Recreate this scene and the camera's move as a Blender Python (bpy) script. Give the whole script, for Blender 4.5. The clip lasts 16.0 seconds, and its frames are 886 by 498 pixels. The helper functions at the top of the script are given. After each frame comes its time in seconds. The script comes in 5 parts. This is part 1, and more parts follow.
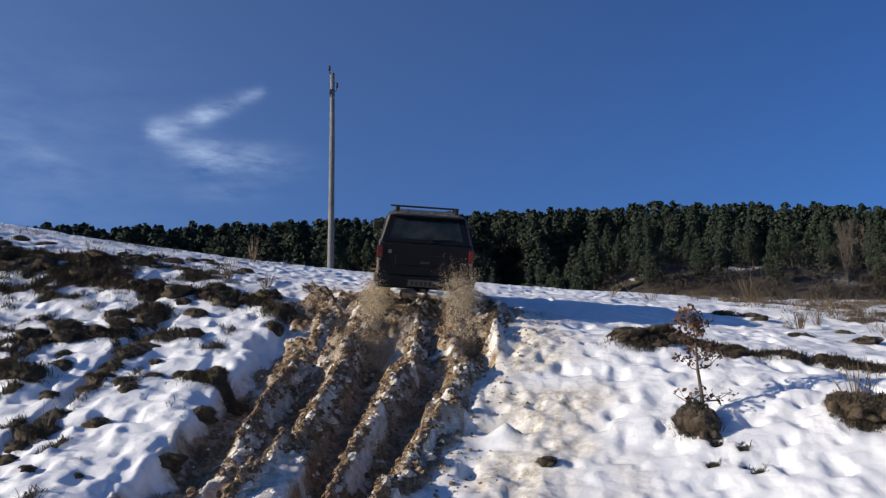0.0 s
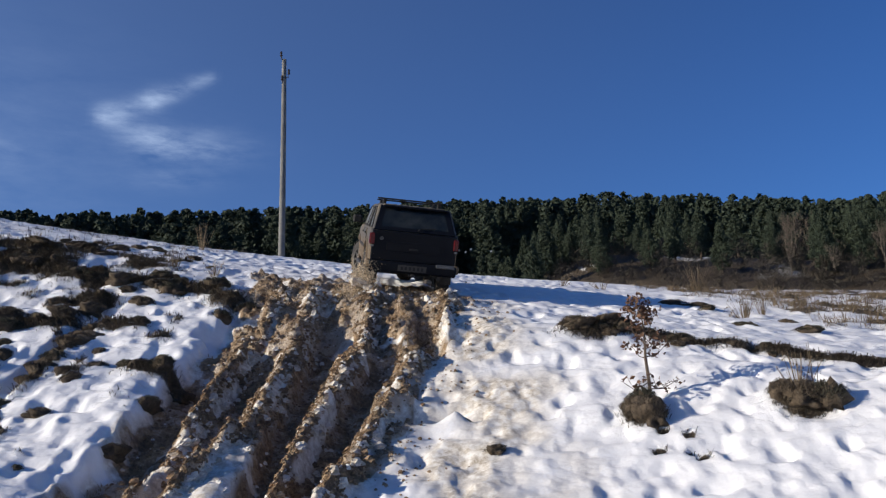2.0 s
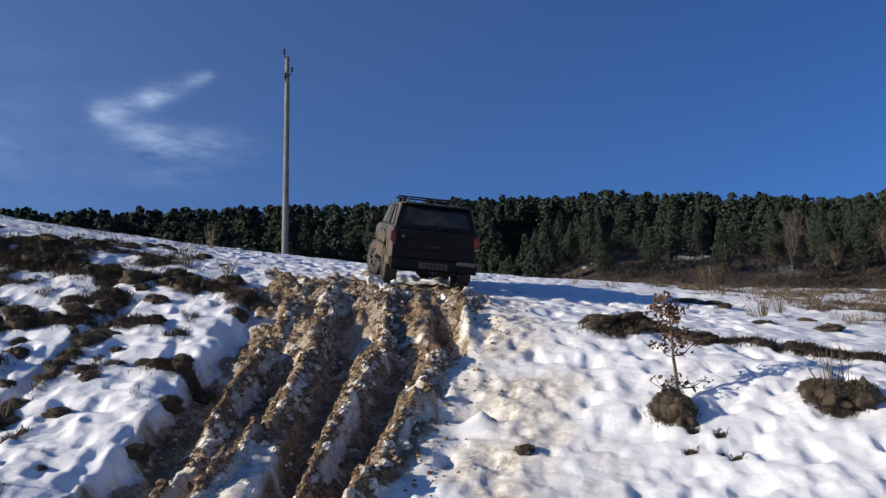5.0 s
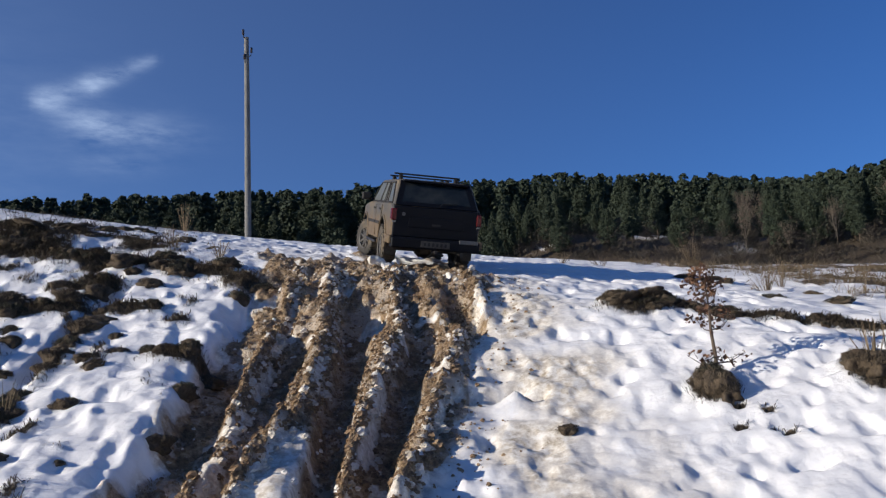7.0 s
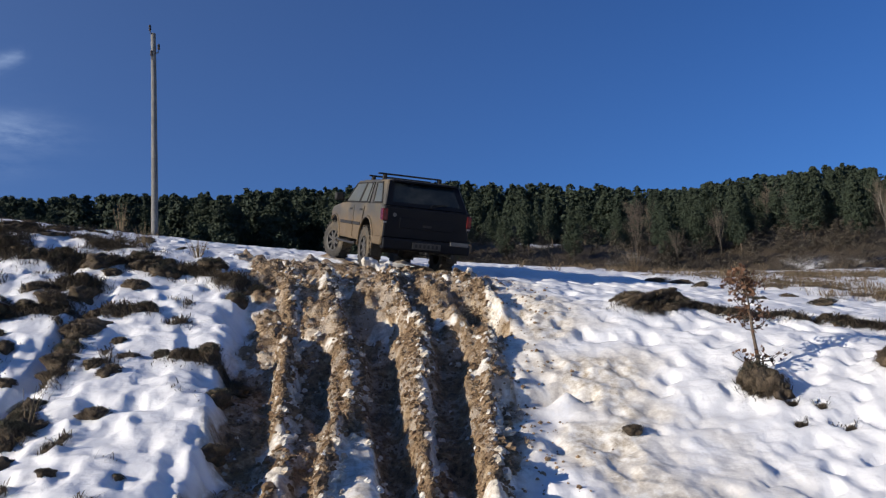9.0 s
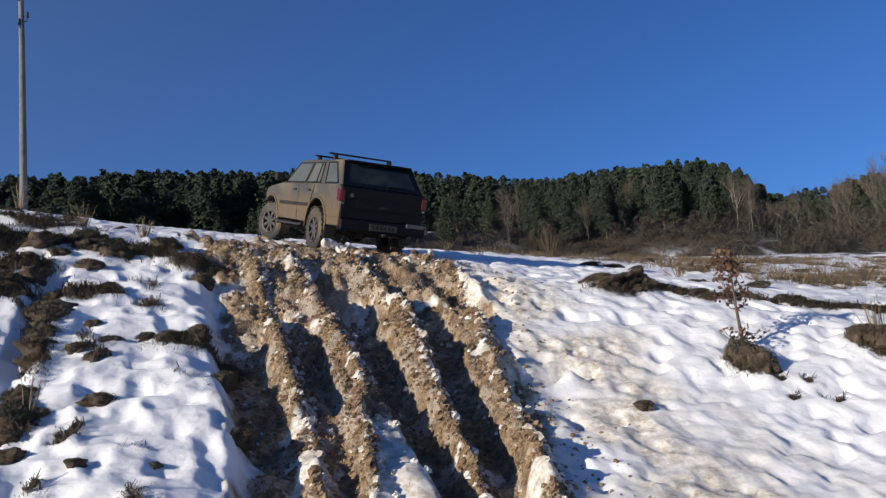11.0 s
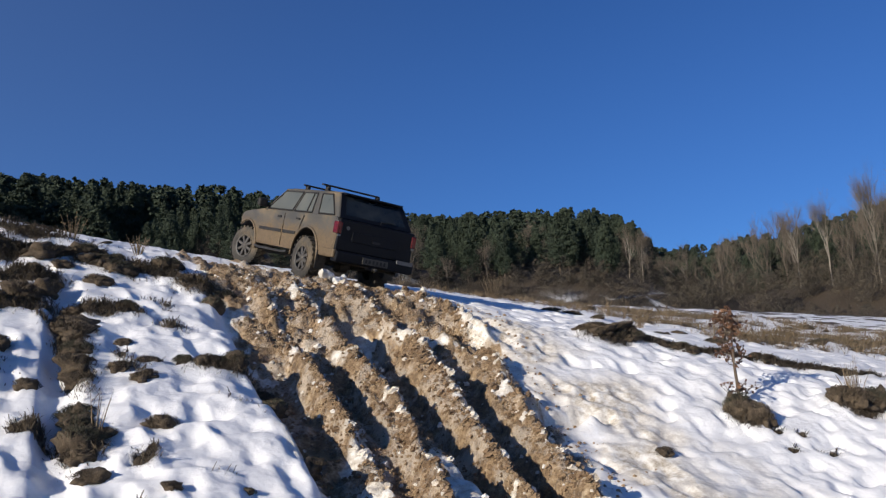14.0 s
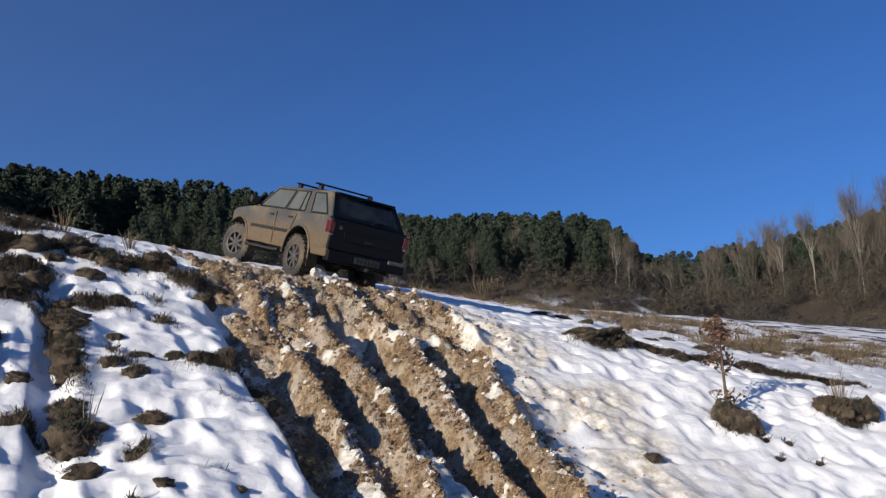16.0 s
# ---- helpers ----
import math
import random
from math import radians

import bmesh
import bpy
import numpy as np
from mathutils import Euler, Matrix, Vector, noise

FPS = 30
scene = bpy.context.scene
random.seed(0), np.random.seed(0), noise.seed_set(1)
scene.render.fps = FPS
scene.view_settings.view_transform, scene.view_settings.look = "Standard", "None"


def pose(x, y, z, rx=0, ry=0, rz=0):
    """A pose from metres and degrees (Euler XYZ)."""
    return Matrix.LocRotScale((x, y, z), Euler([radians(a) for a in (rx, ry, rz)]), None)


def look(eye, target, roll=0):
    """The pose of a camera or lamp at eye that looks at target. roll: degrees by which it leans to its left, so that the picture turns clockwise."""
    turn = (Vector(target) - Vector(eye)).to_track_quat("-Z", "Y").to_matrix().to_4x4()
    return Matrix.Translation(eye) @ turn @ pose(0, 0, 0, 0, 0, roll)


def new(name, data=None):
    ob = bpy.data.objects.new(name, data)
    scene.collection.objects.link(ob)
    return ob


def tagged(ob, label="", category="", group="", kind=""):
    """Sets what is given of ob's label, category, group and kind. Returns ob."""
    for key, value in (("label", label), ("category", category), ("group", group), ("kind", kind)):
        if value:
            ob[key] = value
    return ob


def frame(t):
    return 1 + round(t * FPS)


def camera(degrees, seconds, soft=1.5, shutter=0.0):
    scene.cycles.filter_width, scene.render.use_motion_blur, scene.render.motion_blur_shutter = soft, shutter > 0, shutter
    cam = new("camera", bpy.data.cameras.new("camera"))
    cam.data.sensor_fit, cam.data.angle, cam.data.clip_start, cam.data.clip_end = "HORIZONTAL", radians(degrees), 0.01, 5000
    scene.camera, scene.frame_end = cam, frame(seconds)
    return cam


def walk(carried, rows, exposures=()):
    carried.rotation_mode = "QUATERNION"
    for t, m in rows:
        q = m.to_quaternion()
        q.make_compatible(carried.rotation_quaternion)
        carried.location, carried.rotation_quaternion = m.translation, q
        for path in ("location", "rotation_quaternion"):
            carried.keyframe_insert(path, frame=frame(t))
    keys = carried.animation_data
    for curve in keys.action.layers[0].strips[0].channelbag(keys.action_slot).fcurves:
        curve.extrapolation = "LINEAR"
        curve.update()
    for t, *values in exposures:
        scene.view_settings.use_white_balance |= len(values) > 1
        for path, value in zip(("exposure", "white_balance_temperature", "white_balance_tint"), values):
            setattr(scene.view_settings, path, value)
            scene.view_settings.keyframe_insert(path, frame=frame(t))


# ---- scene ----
cam = camera(53.5, 16.0, soft=1.25)
METRES, EYE, TILT, LEAN, TURN = 7.1, 1.6, 0.0, 0.0, 0.0
ROWS = [
    (0.0, 0.0, 0.0, 0.0, 0.2, 12.76, 0.89),
    (0.5, 0.0012, 0.0014, -0.0, -0.68, 12.64, 1.12),
    (1.0, 0.0026, 0.0059, -0.0005, -1.83, 12.33, 1.1),
    (1.5, 0.0035, 0.0072, -0.0004, -2.45, 12.2, 1.16),
    (2.0, 0.0035, 0.0082, -0.0003, -2.88, 12.0, 1.23),
    (2.5, 0.004, 0.0073, -0.0002, -3.28, 12.15, 1.2),
    (3.0, 0.0048, 0.0069, 0.0001, -3.38, 12.45, 1.46),
    (5.5, -0.0554, 0.0416, 0.0038, -2.68, 11.34, 1.0),
    (6.0, -0.0727, 0.0587, -0.0007, -0.94, 9.95, 0.08),
    (6.5, -0.1162, 0.074, 0.002, -5.27, 7.91, 1.97),
    (7.0, -0.1642, 0.104, 0.0051, -5.97, 10.78, 2.69),
    (7.5, -0.2239, 0.1177, 0.0095, -5.8, 12.23, 2.08),
    (8.0, -0.2827, 0.1469, 0.0084, -7.32, 11.61, 2.85),
    (8.5, -0.3561, 0.1673, 0.0114, -9.97, 11.1, 4.66),
    (9.0, -0.4191, 0.1903, 0.013, -13.54, 10.87, 3.77),
    (11.5, -0.6941, 0.2818, 0.0253, -23.74, 9.41, 4.65),
    (12.0, -0.755, 0.2855, 0.0322, -24.3, 10.56, 3.97),
    (12.5, -0.8042, 0.2999, 0.0372, -24.25, 11.37, 4.29),
    (13.0, -0.8364, 0.3027, 0.0373, -25.68, 10.86, 2.51),
    (13.5, -0.8862, 0.3187, 0.0406, -29.48, 10.44, 1.81),
    (14.0, -0.8888, 0.3319, 0.0416, -30.63, 10.97, 2.07),
    (14.5, -0.8923, 0.3372, 0.0422, -32.27, 10.83, 2.3),
    (15.0, -0.899, 0.3348, 0.0437, -32.29, 10.9, 2.02),
    (15.5, -0.9019, 0.3342, 0.0437, -31.93, 10.98, 1.34),
    (16.0, -0.9019, 0.3352, 0.0435, -31.74, 10.99, 0.9),
]
walk(cam, [(t, pose(0, 0, EYE, TILT, LEAN, TURN) @ pose(METRES * x, METRES * y, METRES * z, 90 + pitch, roll, yaw)) for t, x, y, z, yaw, pitch, roll in ROWS])

# ---- light ----
SUN_ELEV, SUN_ROT = 17.5, -104.0
world = bpy.data.worlds.new("sky")
scene.world = world
world.use_nodes = True
wn, wl = world.node_tree.nodes, world.node_tree.links
sky = wn.new("ShaderNodeTexSky")
sky.sky_type, sky.sun_disc = "NISHITA", False
sky.sun_elevation, sky.sun_rotation = radians(SUN_ELEV), radians(SUN_ROT)
sky.altitude, sky.air_density, sky.dust_density, sky.ozone_density = 900.0, 1.0, 0.8, 4.0
deep = wn.new("ShaderNodeMix")
deep.data_type, deep.blend_type = "RGBA", "MULTIPLY"
deep.inputs[0].default_value, deep.inputs[7].default_value = 1.0, (0.415, 0.685, 1.10, 1)
wl.new(sky.outputs["Color"], deep.inputs[6])
wl.new(deep.outputs[2], wn["Background"].inputs["Color"])
wn["Background"].inputs["Strength"].default_value = 0.078
sun_data = bpy.data.lights.new("sun", "SUN")
sun_data.energy, sun_data.angle, sun_data.color = 4.4, radians(0.55), (1.0, 0.92, 0.80)
sun = new("sun", sun_data)
sun.matrix_world = look((-92.5, -23.1, 30.1), (0, 0, 0))
scene.view_settings.exposure = 0.28


# ---- materials ----
def material(name, rough=0.8, metal=0.0, gloss=0.4):
    m = bpy.data.materials.new(name)
    m.use_nodes = True
    b = m.node_tree.nodes["Principled BSDF"]
    b.inputs["Roughness"].default_value, b.inputs["Metallic"].default_value = rough, metal
    b.inputs["Specular IOR Level"].default_value = gloss
    return m, m.node_tree.nodes, m.node_tree.links, b


def noise_node(n, l, scale, detail=4.0, rough=0.55, vec=None):
    t = n.new("ShaderNodeTexNoise")
    t.inputs["Scale"].default_value, t.inputs["Detail"].default_value, t.inputs["Roughness"].default_value = scale, detail, rough
    if vec is not None:
        l.new(vec, t.inputs["Vector"])
    return t


def ramp(n, l, value, stops):
    r = n.new("ShaderNodeValToRGB")
    while len(r.color_ramp.elements) < len(stops):
        r.color_ramp.elements.new(0.5)
    for e, (p, c) in zip(r.color_ramp.elements, stops):
        e.position, e.color = p, (*c, 1)
    l.new(value, r.inputs["Fac"])
    return r


def mix(n, l, fac, a, b):
    m = n.new("ShaderNodeMix")
    m.data_type = "RGBA"
    for s, v in ((m.inputs[0], fac), (m.inputs[6], a), (m.inputs[7], b)):
        if isinstance(v, (float, int)):
            s.default_value = v
        elif isinstance(v, tuple):
            s.default_value = (*v, 1)
        else:
            l.new(v, s)
    return m.outputs[2]


def maths(n, l, op, a, b, clamp=False):
    m = n.new("ShaderNodeMath")
    m.operation, m.use_clamp = op, clamp
    for s, v in zip(m.inputs, (a, b)):
        if isinstance(v, (float, int)):
            s.default_value = v
        else:
            l.new(v, s)
    return m.outputs[0]


def bump(n, l, b, height, strength, dist):
    k = n.new("ShaderNodeBump")
    k.inputs["Strength"].default_value, k.inputs["Distance"].default_value = strength, dist
    l.new(height, k.inputs["Height"])
    l.new(k.outputs["Normal"], b.inputs["Normal"])


def mottled(name, stops, scale, rough=0.85, metal=0.0, bump_scale=None, bump_dist=0.01, spread=0.0, world_space=False):
    """Colour from two scales of noise, with relief; spread: variation from object to object."""
    m, n, l, b = material(name, rough, metal)
    tc = n.new("ShaderNodeTexCoord")
    vec = tc.outputs["Object"]
    a = noise_node(n, l, scale, 5, 0.6, vec)
    c = noise_node(n, l, scale * 6.3, 3, 0.6, vec)
    v = maths(n, l, "ADD", maths(n, l, "MULTIPLY", a.outputs["Fac"], 0.65), maths(n, l, "MULTIPLY", c.outputs["Fac"], 0.35))
    if spread:
        info = n.new("ShaderNodeObjectInfo")
        geo = n.new("ShaderNodeNewGeometry")
        r = maths(n, l, "ADD", info.outputs["Random"], geo.outputs["Random Per Island"])
        v = maths(n, l, "ADD", v, maths(n, l, "MULTIPLY", maths(n, l, "SUBTRACT", r, 1.0), spread))
    l.new(ramp(n, l, v, stops).outputs["Color"], b.inputs["Base Color"])
    d = noise_node(n, l, bump_scale or scale * 8, 4, 0.65, vec)
    bump(n, l, b, d.outputs["Fac"], 0.7, bump_dist)
    return m


def ground_material():
    m, n, l, b = material("snowy_ground", 0.7)
    geo = n.new("ShaderNodeNewGeometry")
    pos = geo.outputs["Position"]
    cov = n.new("ShaderNodeAttribute")
    cov.attribute_name = "cover"
    sep = n.new("ShaderNodeSeparateColor")
    l.new(cov.outputs["Color"], sep.inputs["Color"])
    fine = noise_node(n, l, 9.0, 6, 0.7, pos)
    mid = noise_node(n, l, 2.3, 5, 0.65, pos)
    grit = noise_node(n, l, 38.0, 4, 0.7, pos)
    snow = ramp(n, l, mid.outputs["Fac"], [(0.3, (0.78, 0.77, 0.768)), (0.7, (0.865, 0.852, 0.835))]).outputs["Color"]
    soiled = ramp(n, l, fine.outputs["Fac"], [(0.33, (0.30, 0.235, 0.16)), (0.45, (0.60, 0.53, 0.43)), (0.60, (0.82, 0.78, 0.71))]).outputs["Color"]
    mud = ramp(n, l, fine.outputs["Fac"], [(0.30, (0.075, 0.050, 0.032)), (0.43, (0.21, 0.138, 0.078)), (0.56, (0.38, 0.262, 0.148)), (0.70, (0.58, 0.46, 0.31))]).outputs["Color"]
    slush = maths(n, l, "SUBTRACT", mid.outputs["Fac"], 0.475)
    slush = maths(n, l, "MULTIPLY", maths(n, l, "ADD", slush, maths(n, l, "MULTIPLY", maths(n, l, "SUBTRACT", grit.outputs["Fac"], 0.5), 0.35)), 9.0, True)
    mud = mix(n, l, maths(n, l, "MULTIPLY", slush, 0.48), mud, (0.70, 0.62, 0.52))
    sward = ramp(n, l, grit.outputs["Fac"], [(0.32, (0.022, 0.016, 0.011)), (0.5, (0.070, 0.050, 0.030)), (0.68, (0.17, 0.125, 0.075))]).outputs["Color"]

    def edge(channel, gain):
        v = maths(n, l, "ADD", channel, maths(n, l, "MULTIPLY", maths(n, l, "SUBTRACT", fine.outputs["Fac"], 0.5), 0.7))
        return maths(n, l, "MULTIPLY", maths(n, l, "SUBTRACT", v, 0.42), gain, True)

    col = mix(n, l, edge(sep.outputs["Blue"], 2.5), snow, soiled)
    col = mix(n, l, edge(sep.outputs["Green"], 7.0), col, sward)
    col = mix(n, l, edge(sep.outputs["Red"], 5.0), col, mud)
    l.new(col, b.inputs["Base Color"])
    soft = noise_node(n, l, 4.4, 2, 0.45, pos)
    h = maths(n, l, "ADD", maths(n, l, "MULTIPLY", soft.outputs["Fac"], 0.5), maths(n, l, "MULTIPLY", grit.outputs["Fac"], maths(n, l, "ADD", maths(n, l, "MULTIPLY", maths(n, l, "ADD", sep.outputs["Red"], sep.outputs["Green"]), 0.6), 0.05)))
    bump(n, l, b, h, 1.0, 0.07)
    return m


GROUND = ground_material()
SOIL = mottled("root_soil", [(0.3, (0.030, 0.022, 0.015)), (0.5, (0.085, 0.062, 0.040)), (0.7, (0.17, 0.127, 0.082))], 9, 0.95, bump_dist=0.03)
WEED = mottled("dry_weed_stalk", [(0.2, (0.06, 0.042, 0.025)), (0.5, (0.15, 0.108, 0.062)), (0.8, (0.27, 0.20, 0.12))], 4, 0.85, spread=0.22, bump_dist=0.002)
TRAMPLED = mottled("trampled_straw", [(0.2, (0.13, 0.085, 0.045)), (0.5, (0.30, 0.205, 0.11)), (0.8, (0.52, 0.39, 0.23))], 4, 0.85, spread=0.25, bump_dist=0.002)
STRAW = mottled("dead_grass", [(0.2, (0.030, 0.024, 0.018)), (0.5, (0.080, 0.061, 0.041)), (0.8, (0.18, 0.135, 0.085))], 4, 0.85, spread=0.22, bump_dist=0.002)
MOSS = mottled("mossy_grass", [(0.2, (0.024, 0.023, 0.016)), (0.5, (0.058, 0.053, 0.034)), (0.8, (0.125, 0.11, 0.065))], 4, 0.9, spread=0.2, bump_dist=0.002)
BARK = mottled("bark", [(0.3, (0.05, 0.035, 0.025)), (0.7, (0.16, 0.12, 0.085))], 12, 0.9, bump_dist=0.004)
GREY_BARK = mottled("grey_bark", [(0.3, (0.06, 0.05, 0.04)), (0.7, (0.17, 0.14, 0.11))], 1.5, 0.9, spread=0.15, bump_dist=0.02)
PALE_BARK = mottled("pale_bark", [(0.3, (0.14, 0.115, 0.09)), (0.7, (0.34, 0.30, 0.245))], 1.5, 0.9, spread=0.15, bump_dist=0.02)
TWIG = mottled("bare_twigs", [(0.25, (0.065, 0.053, 0.042)), (0.75, (0.16, 0.128, 0.096))], 0.6, 0.95, spread=0.25)
THICKET = mottled("thicket_twigs", [(0.25, (0.040, 0.034, 0.025)), (0.75, (0.100, 0.082, 0.058))], 0.12, 0.95, spread=0.25)
NEEDLES = mottled("pine_needles", [(0.2, (0.021, 0.031, 0.020)), (0.5, (0.035, 0.049, 0.029)), (0.8, (0.056, 0.070, 0.038))], 0.35, 0.85, spread=0.12, bump_dist=0.05)
DRY_LEAF = mottled("dry_leaf", [(0.2, (0.045, 0.021, 0.013)), (0.5, (0.10, 0.048, 0.026)), (0.8, (0.19, 0.10, 0.052))], 20, 0.7, spread=0.3, bump_dist=0.001)
CONCRETE = mottled("weathered_pole", [(0.3, (0.10, 0.096, 0.09)), (0.7, (0.24, 0.23, 0.21))], 1.2, 0.9, bump_dist=0.006)
DARK_STEEL = mottled("dark_steel", [(0.3, (0.03, 0.03, 0.032)), (0.7, (0.09, 0.085, 0.08))], 8, 0.55, 0.6, bump_dist=0.002)
INSULATOR = mottled("insulator_glaze", [(0.3, (0.018, 0.014, 0.013)), (0.7, (0.05, 0.035, 0.03))], 8, 0.3, bump_dist=0.001)
MUD = mottled("wet_mud", [(0.3, (0.14, 0.09, 0.052)), (0.5, (0.26, 0.172, 0.098)), (0.7, (0.42, 0.305, 0.185))], 6, 0.85, spread=0.18, bump_dist=0.02)
SLUSH = mottled("packed_snow_lump", [(0.25, (0.42, 0.34, 0.24)), (0.5, (0.66, 0.60, 0.51)), (0.75, (0.84, 0.82, 0.78))], 5, 0.7, spread=0.2, bump_dist=0.01)
SPRAY = mottled("flying_mud", [(0.3, (0.42, 0.31, 0.18)), (0.6, (0.64, 0.52, 0.36))], 5, 0.8, spread=0.2)


def paint_material(name, clean, rough, coverage, gloss=0.4, splash=False):
    """Car paint under dried mud splashes."""
    m, n, l, b = material(name, rough, 0.0, gloss)
    tc = n.new("ShaderNodeTexCoord")
    mp = n.new("ShaderNodeMapping")
    mp.inputs["Scale"].default_value = (1, 0.7, 1.0)
    l.new(tc.outputs["Object"], mp.inputs["Vector"])
    a = noise_node(n, l, 1.7, 6, 0.6, mp.outputs["Vector"])
    f = noise_node(n, l, 26.0, 4, 0.7, tc.outputs["Object"])
    v = maths(n, l, "ADD", maths(n, l, "MULTIPLY", a.outputs["Fac"], 0.7), maths(n, l, "MULTIPLY", f.outputs["Fac"], 0.3))
    k = maths(n, l, "MULTIPLY", maths(n, l, "SUBTRACT", v, 0.62 - coverage), 3.2, True)
    dirt = ramp(n, l, a.outputs["Fac"], [(0.36, (0.070, 0.066, 0.057)), (0.50, (0.105, 0.091, 0.069)), (0.62, (0.16, 0.12, 0.073))]).outputs["Color"]
    col = mix(n, l, k, clean, dirt)
    if splash:
        # thick ochre splashes, streaked, on the lower flanks
        part_z = n.new("ShaderNodeSeparateXYZ")
        l.new(tc.outputs["Object"], part_z.inputs[0])
        sm = n.new("ShaderNodeMapping")
        sm.inputs["Scale"].default_value = (1, 1.6, 4.5)
        l.new(tc.outputs["Object"], sm.inputs["Vector"])
        streak = noise_node(n, l, 1.3, 6, 0.65, sm.outputs["Vector"])
        low = maths(n, l, "MULTIPLY", maths(n, l, "SUBTRACT", 1.30, part_z.outputs["Z"]), 1.5)
        w = maths(n, l, "MULTIPLY", maths(n, l, "ADD", maths(n, l, "SUBTRACT", streak.outputs["Fac"], 0.86), low), 3.0, True)
        ochre = ramp(n, l, f.outputs["Fac"], [(0.3, (0.075, 0.052, 0.029)), (0.7, (0.165, 0.115, 0.062))]).outputs["Color"]
        col = mix(n, l, w, col, ochre)
    l.new(col, b.inputs["Base Color"])
    l.new(maths(n, l, "ADD", maths(n, l, "MULTIPLY", k, 0.75 - rough), rough), b.inputs["Roughness"])
    bump(n, l, b, f.outputs["Fac"], 0.3, 0.004)
    return m


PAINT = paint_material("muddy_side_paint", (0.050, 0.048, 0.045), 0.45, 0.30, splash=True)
# near-black version for the tail: the unlit rear's shade is in the colour
SHADED_TAIL_PAINT = paint_material("shaded_tail_paint", (0.005, 0.006, 0.009), 0.5, -0.20, 0.15)
PLASTIC = mottled("black_plastic", [(0.3, (0.008, 0.008, 0.009)), (0.7, (0.026, 0.023, 0.02))], 7, 0.7, bump_dist=0.002)
RUBBER = paint_material("muddy_rubber", (0.03, 0.027, 0.024), 0.85, 0.19)
RIM = paint_material("muddy_alloy", (0.055, 0.05, 0.045), 0.55, 0.16)
PLATE_WHITE = mottled("dirty_plate", [(0.3, (0.035, 0.032, 0.028)), (0.7, (0.08, 0.073, 0.062))], 9, 0.6, bump_dist=0.001)
CHROME = mottled("dull_chrome", [(0.3, (0.06, 0.06, 0.062)), (0.7, (0.16, 0.16, 0.16))], 9, 0.5, 0.4, bump_dist=0.001)
RED_LENS = mottled("red_lens", [(0.3, (0.05, 0.004, 0.004)), (0.7, (0.14, 0.008, 0.008))], 9, 0.25, bump_dist=0.001)
CLEAR_LENS = mottled("clear_lens", [(0.3, (0.10, 0.10, 0.098)), (0.7, (0.22, 0.21, 0.20))], 9, 0.2, bump_dist=0.001)


def glass_material(name, tint, rough, dust):
    m, n, l, b = material(name, rough)
    tc = n.new("ShaderNodeTexCoord")
    a = noise_node(n, l, 3.0, 5, 0.6, tc.outputs["Object"])
    k = maths(n, l, "MULTIPLY", maths(n, l, "SUBTRACT", a.outputs["Fac"], 0.5 - dust), 2.0 * dust + 0.4, True)
    l.new(mix(n, l, k, tint, (0.150, 0.150, 0.125)), b.inputs["Base Color"])
    l.new(maths(n, l, "ADD", maths(n, l, "MULTIPLY", k, 0.4), rough), b.inputs["Roughness"])
    b.inputs["IOR"].default_value = 1.5
    return m


SIDE_GLASS = glass_material("dusty_side_glass", (0.06, 0.068, 0.062), 0.22, 0.36)
REAR_GLASS = glass_material("tinted_rear_glass", (0.012, 0.016, 0.018), 0.08, 0.06)


# ---- mesh helpers ----
def part(name, bm, mat, parent=None, label="", smooth=False, category="", group="", kind=""):
    me = bpy.data.meshes.new(name)
    bmesh.ops.recalc_face_normals(bm, faces=bm.faces)
    bm.to_mesh(me)
    bm.free()
    me.materials.append(mat)
    if smooth:
        me.polygons.foreach_set("use_smooth", [True] * len(me.polygons))
    ob = new(name, me)
    ob.parent = parent
    return tagged(ob, label, category, group, kind)


def mesh_of(name, verts, faces, mat, smooth=False):
    me = bpy.data.meshes.new(name)
    me.from_pydata(verts, [], faces)
    me.materials.append(mat)
    if smooth:
        me.polygons.foreach_set("use_smooth", [True] * len(me.polygons))
    return me


def box(bm, x0, x1, y0, y1, z0, z1, bevel=0.0, seg=2):
    vs = [bm.verts.new((x, y, z)) for x in (x0, x1) for y in (y0, y1) for z in (z0, z1)]
    fs = [bm.faces.new([vs[i] for i in q]) for q in ((0, 1, 3, 2), (4, 6, 7, 5), (0, 4, 5, 1), (2, 3, 7, 6), (0, 2, 6, 4), (1, 5, 7, 3))]
    if bevel:
        es = {e for f in fs for e in f.edges}
        bmesh.ops.bevel(bm, geom=list(es), offset=bevel, segments=seg, affect="EDGES", profile=0.5)


def tube(bm, pts, radii, sides=8, caps=True):
    rings = []
    pts = [Vector(p) for p in pts]
    for i, p in enumerate(pts):
        d = (pts[min(i + 1, len(pts) - 1)] - pts[max(i - 1, 0)]).normalized()
        a = d.cross(Vector((0, 0, 1)) if abs(d.z) < 0.95 else Vector((1, 0, 0))).normalized()
        c = d.cross(a)
        rings.append([bm.verts.new(p + radii[i] * (math.cos(q) * a + math.sin(q) * c)) for q in (2 * math.pi * k / sides for k in range(sides))])
    for r0, r1 in zip(rings, rings[1:]):
        for k in range(sides):
            bm.faces.new((r0[k], r0[(k + 1) % sides], r1[(k + 1) % sides], r1[k]))
    if caps:
        bm.faces.new(rings[0][::-1])
        bm.faces.new(rings[-1])


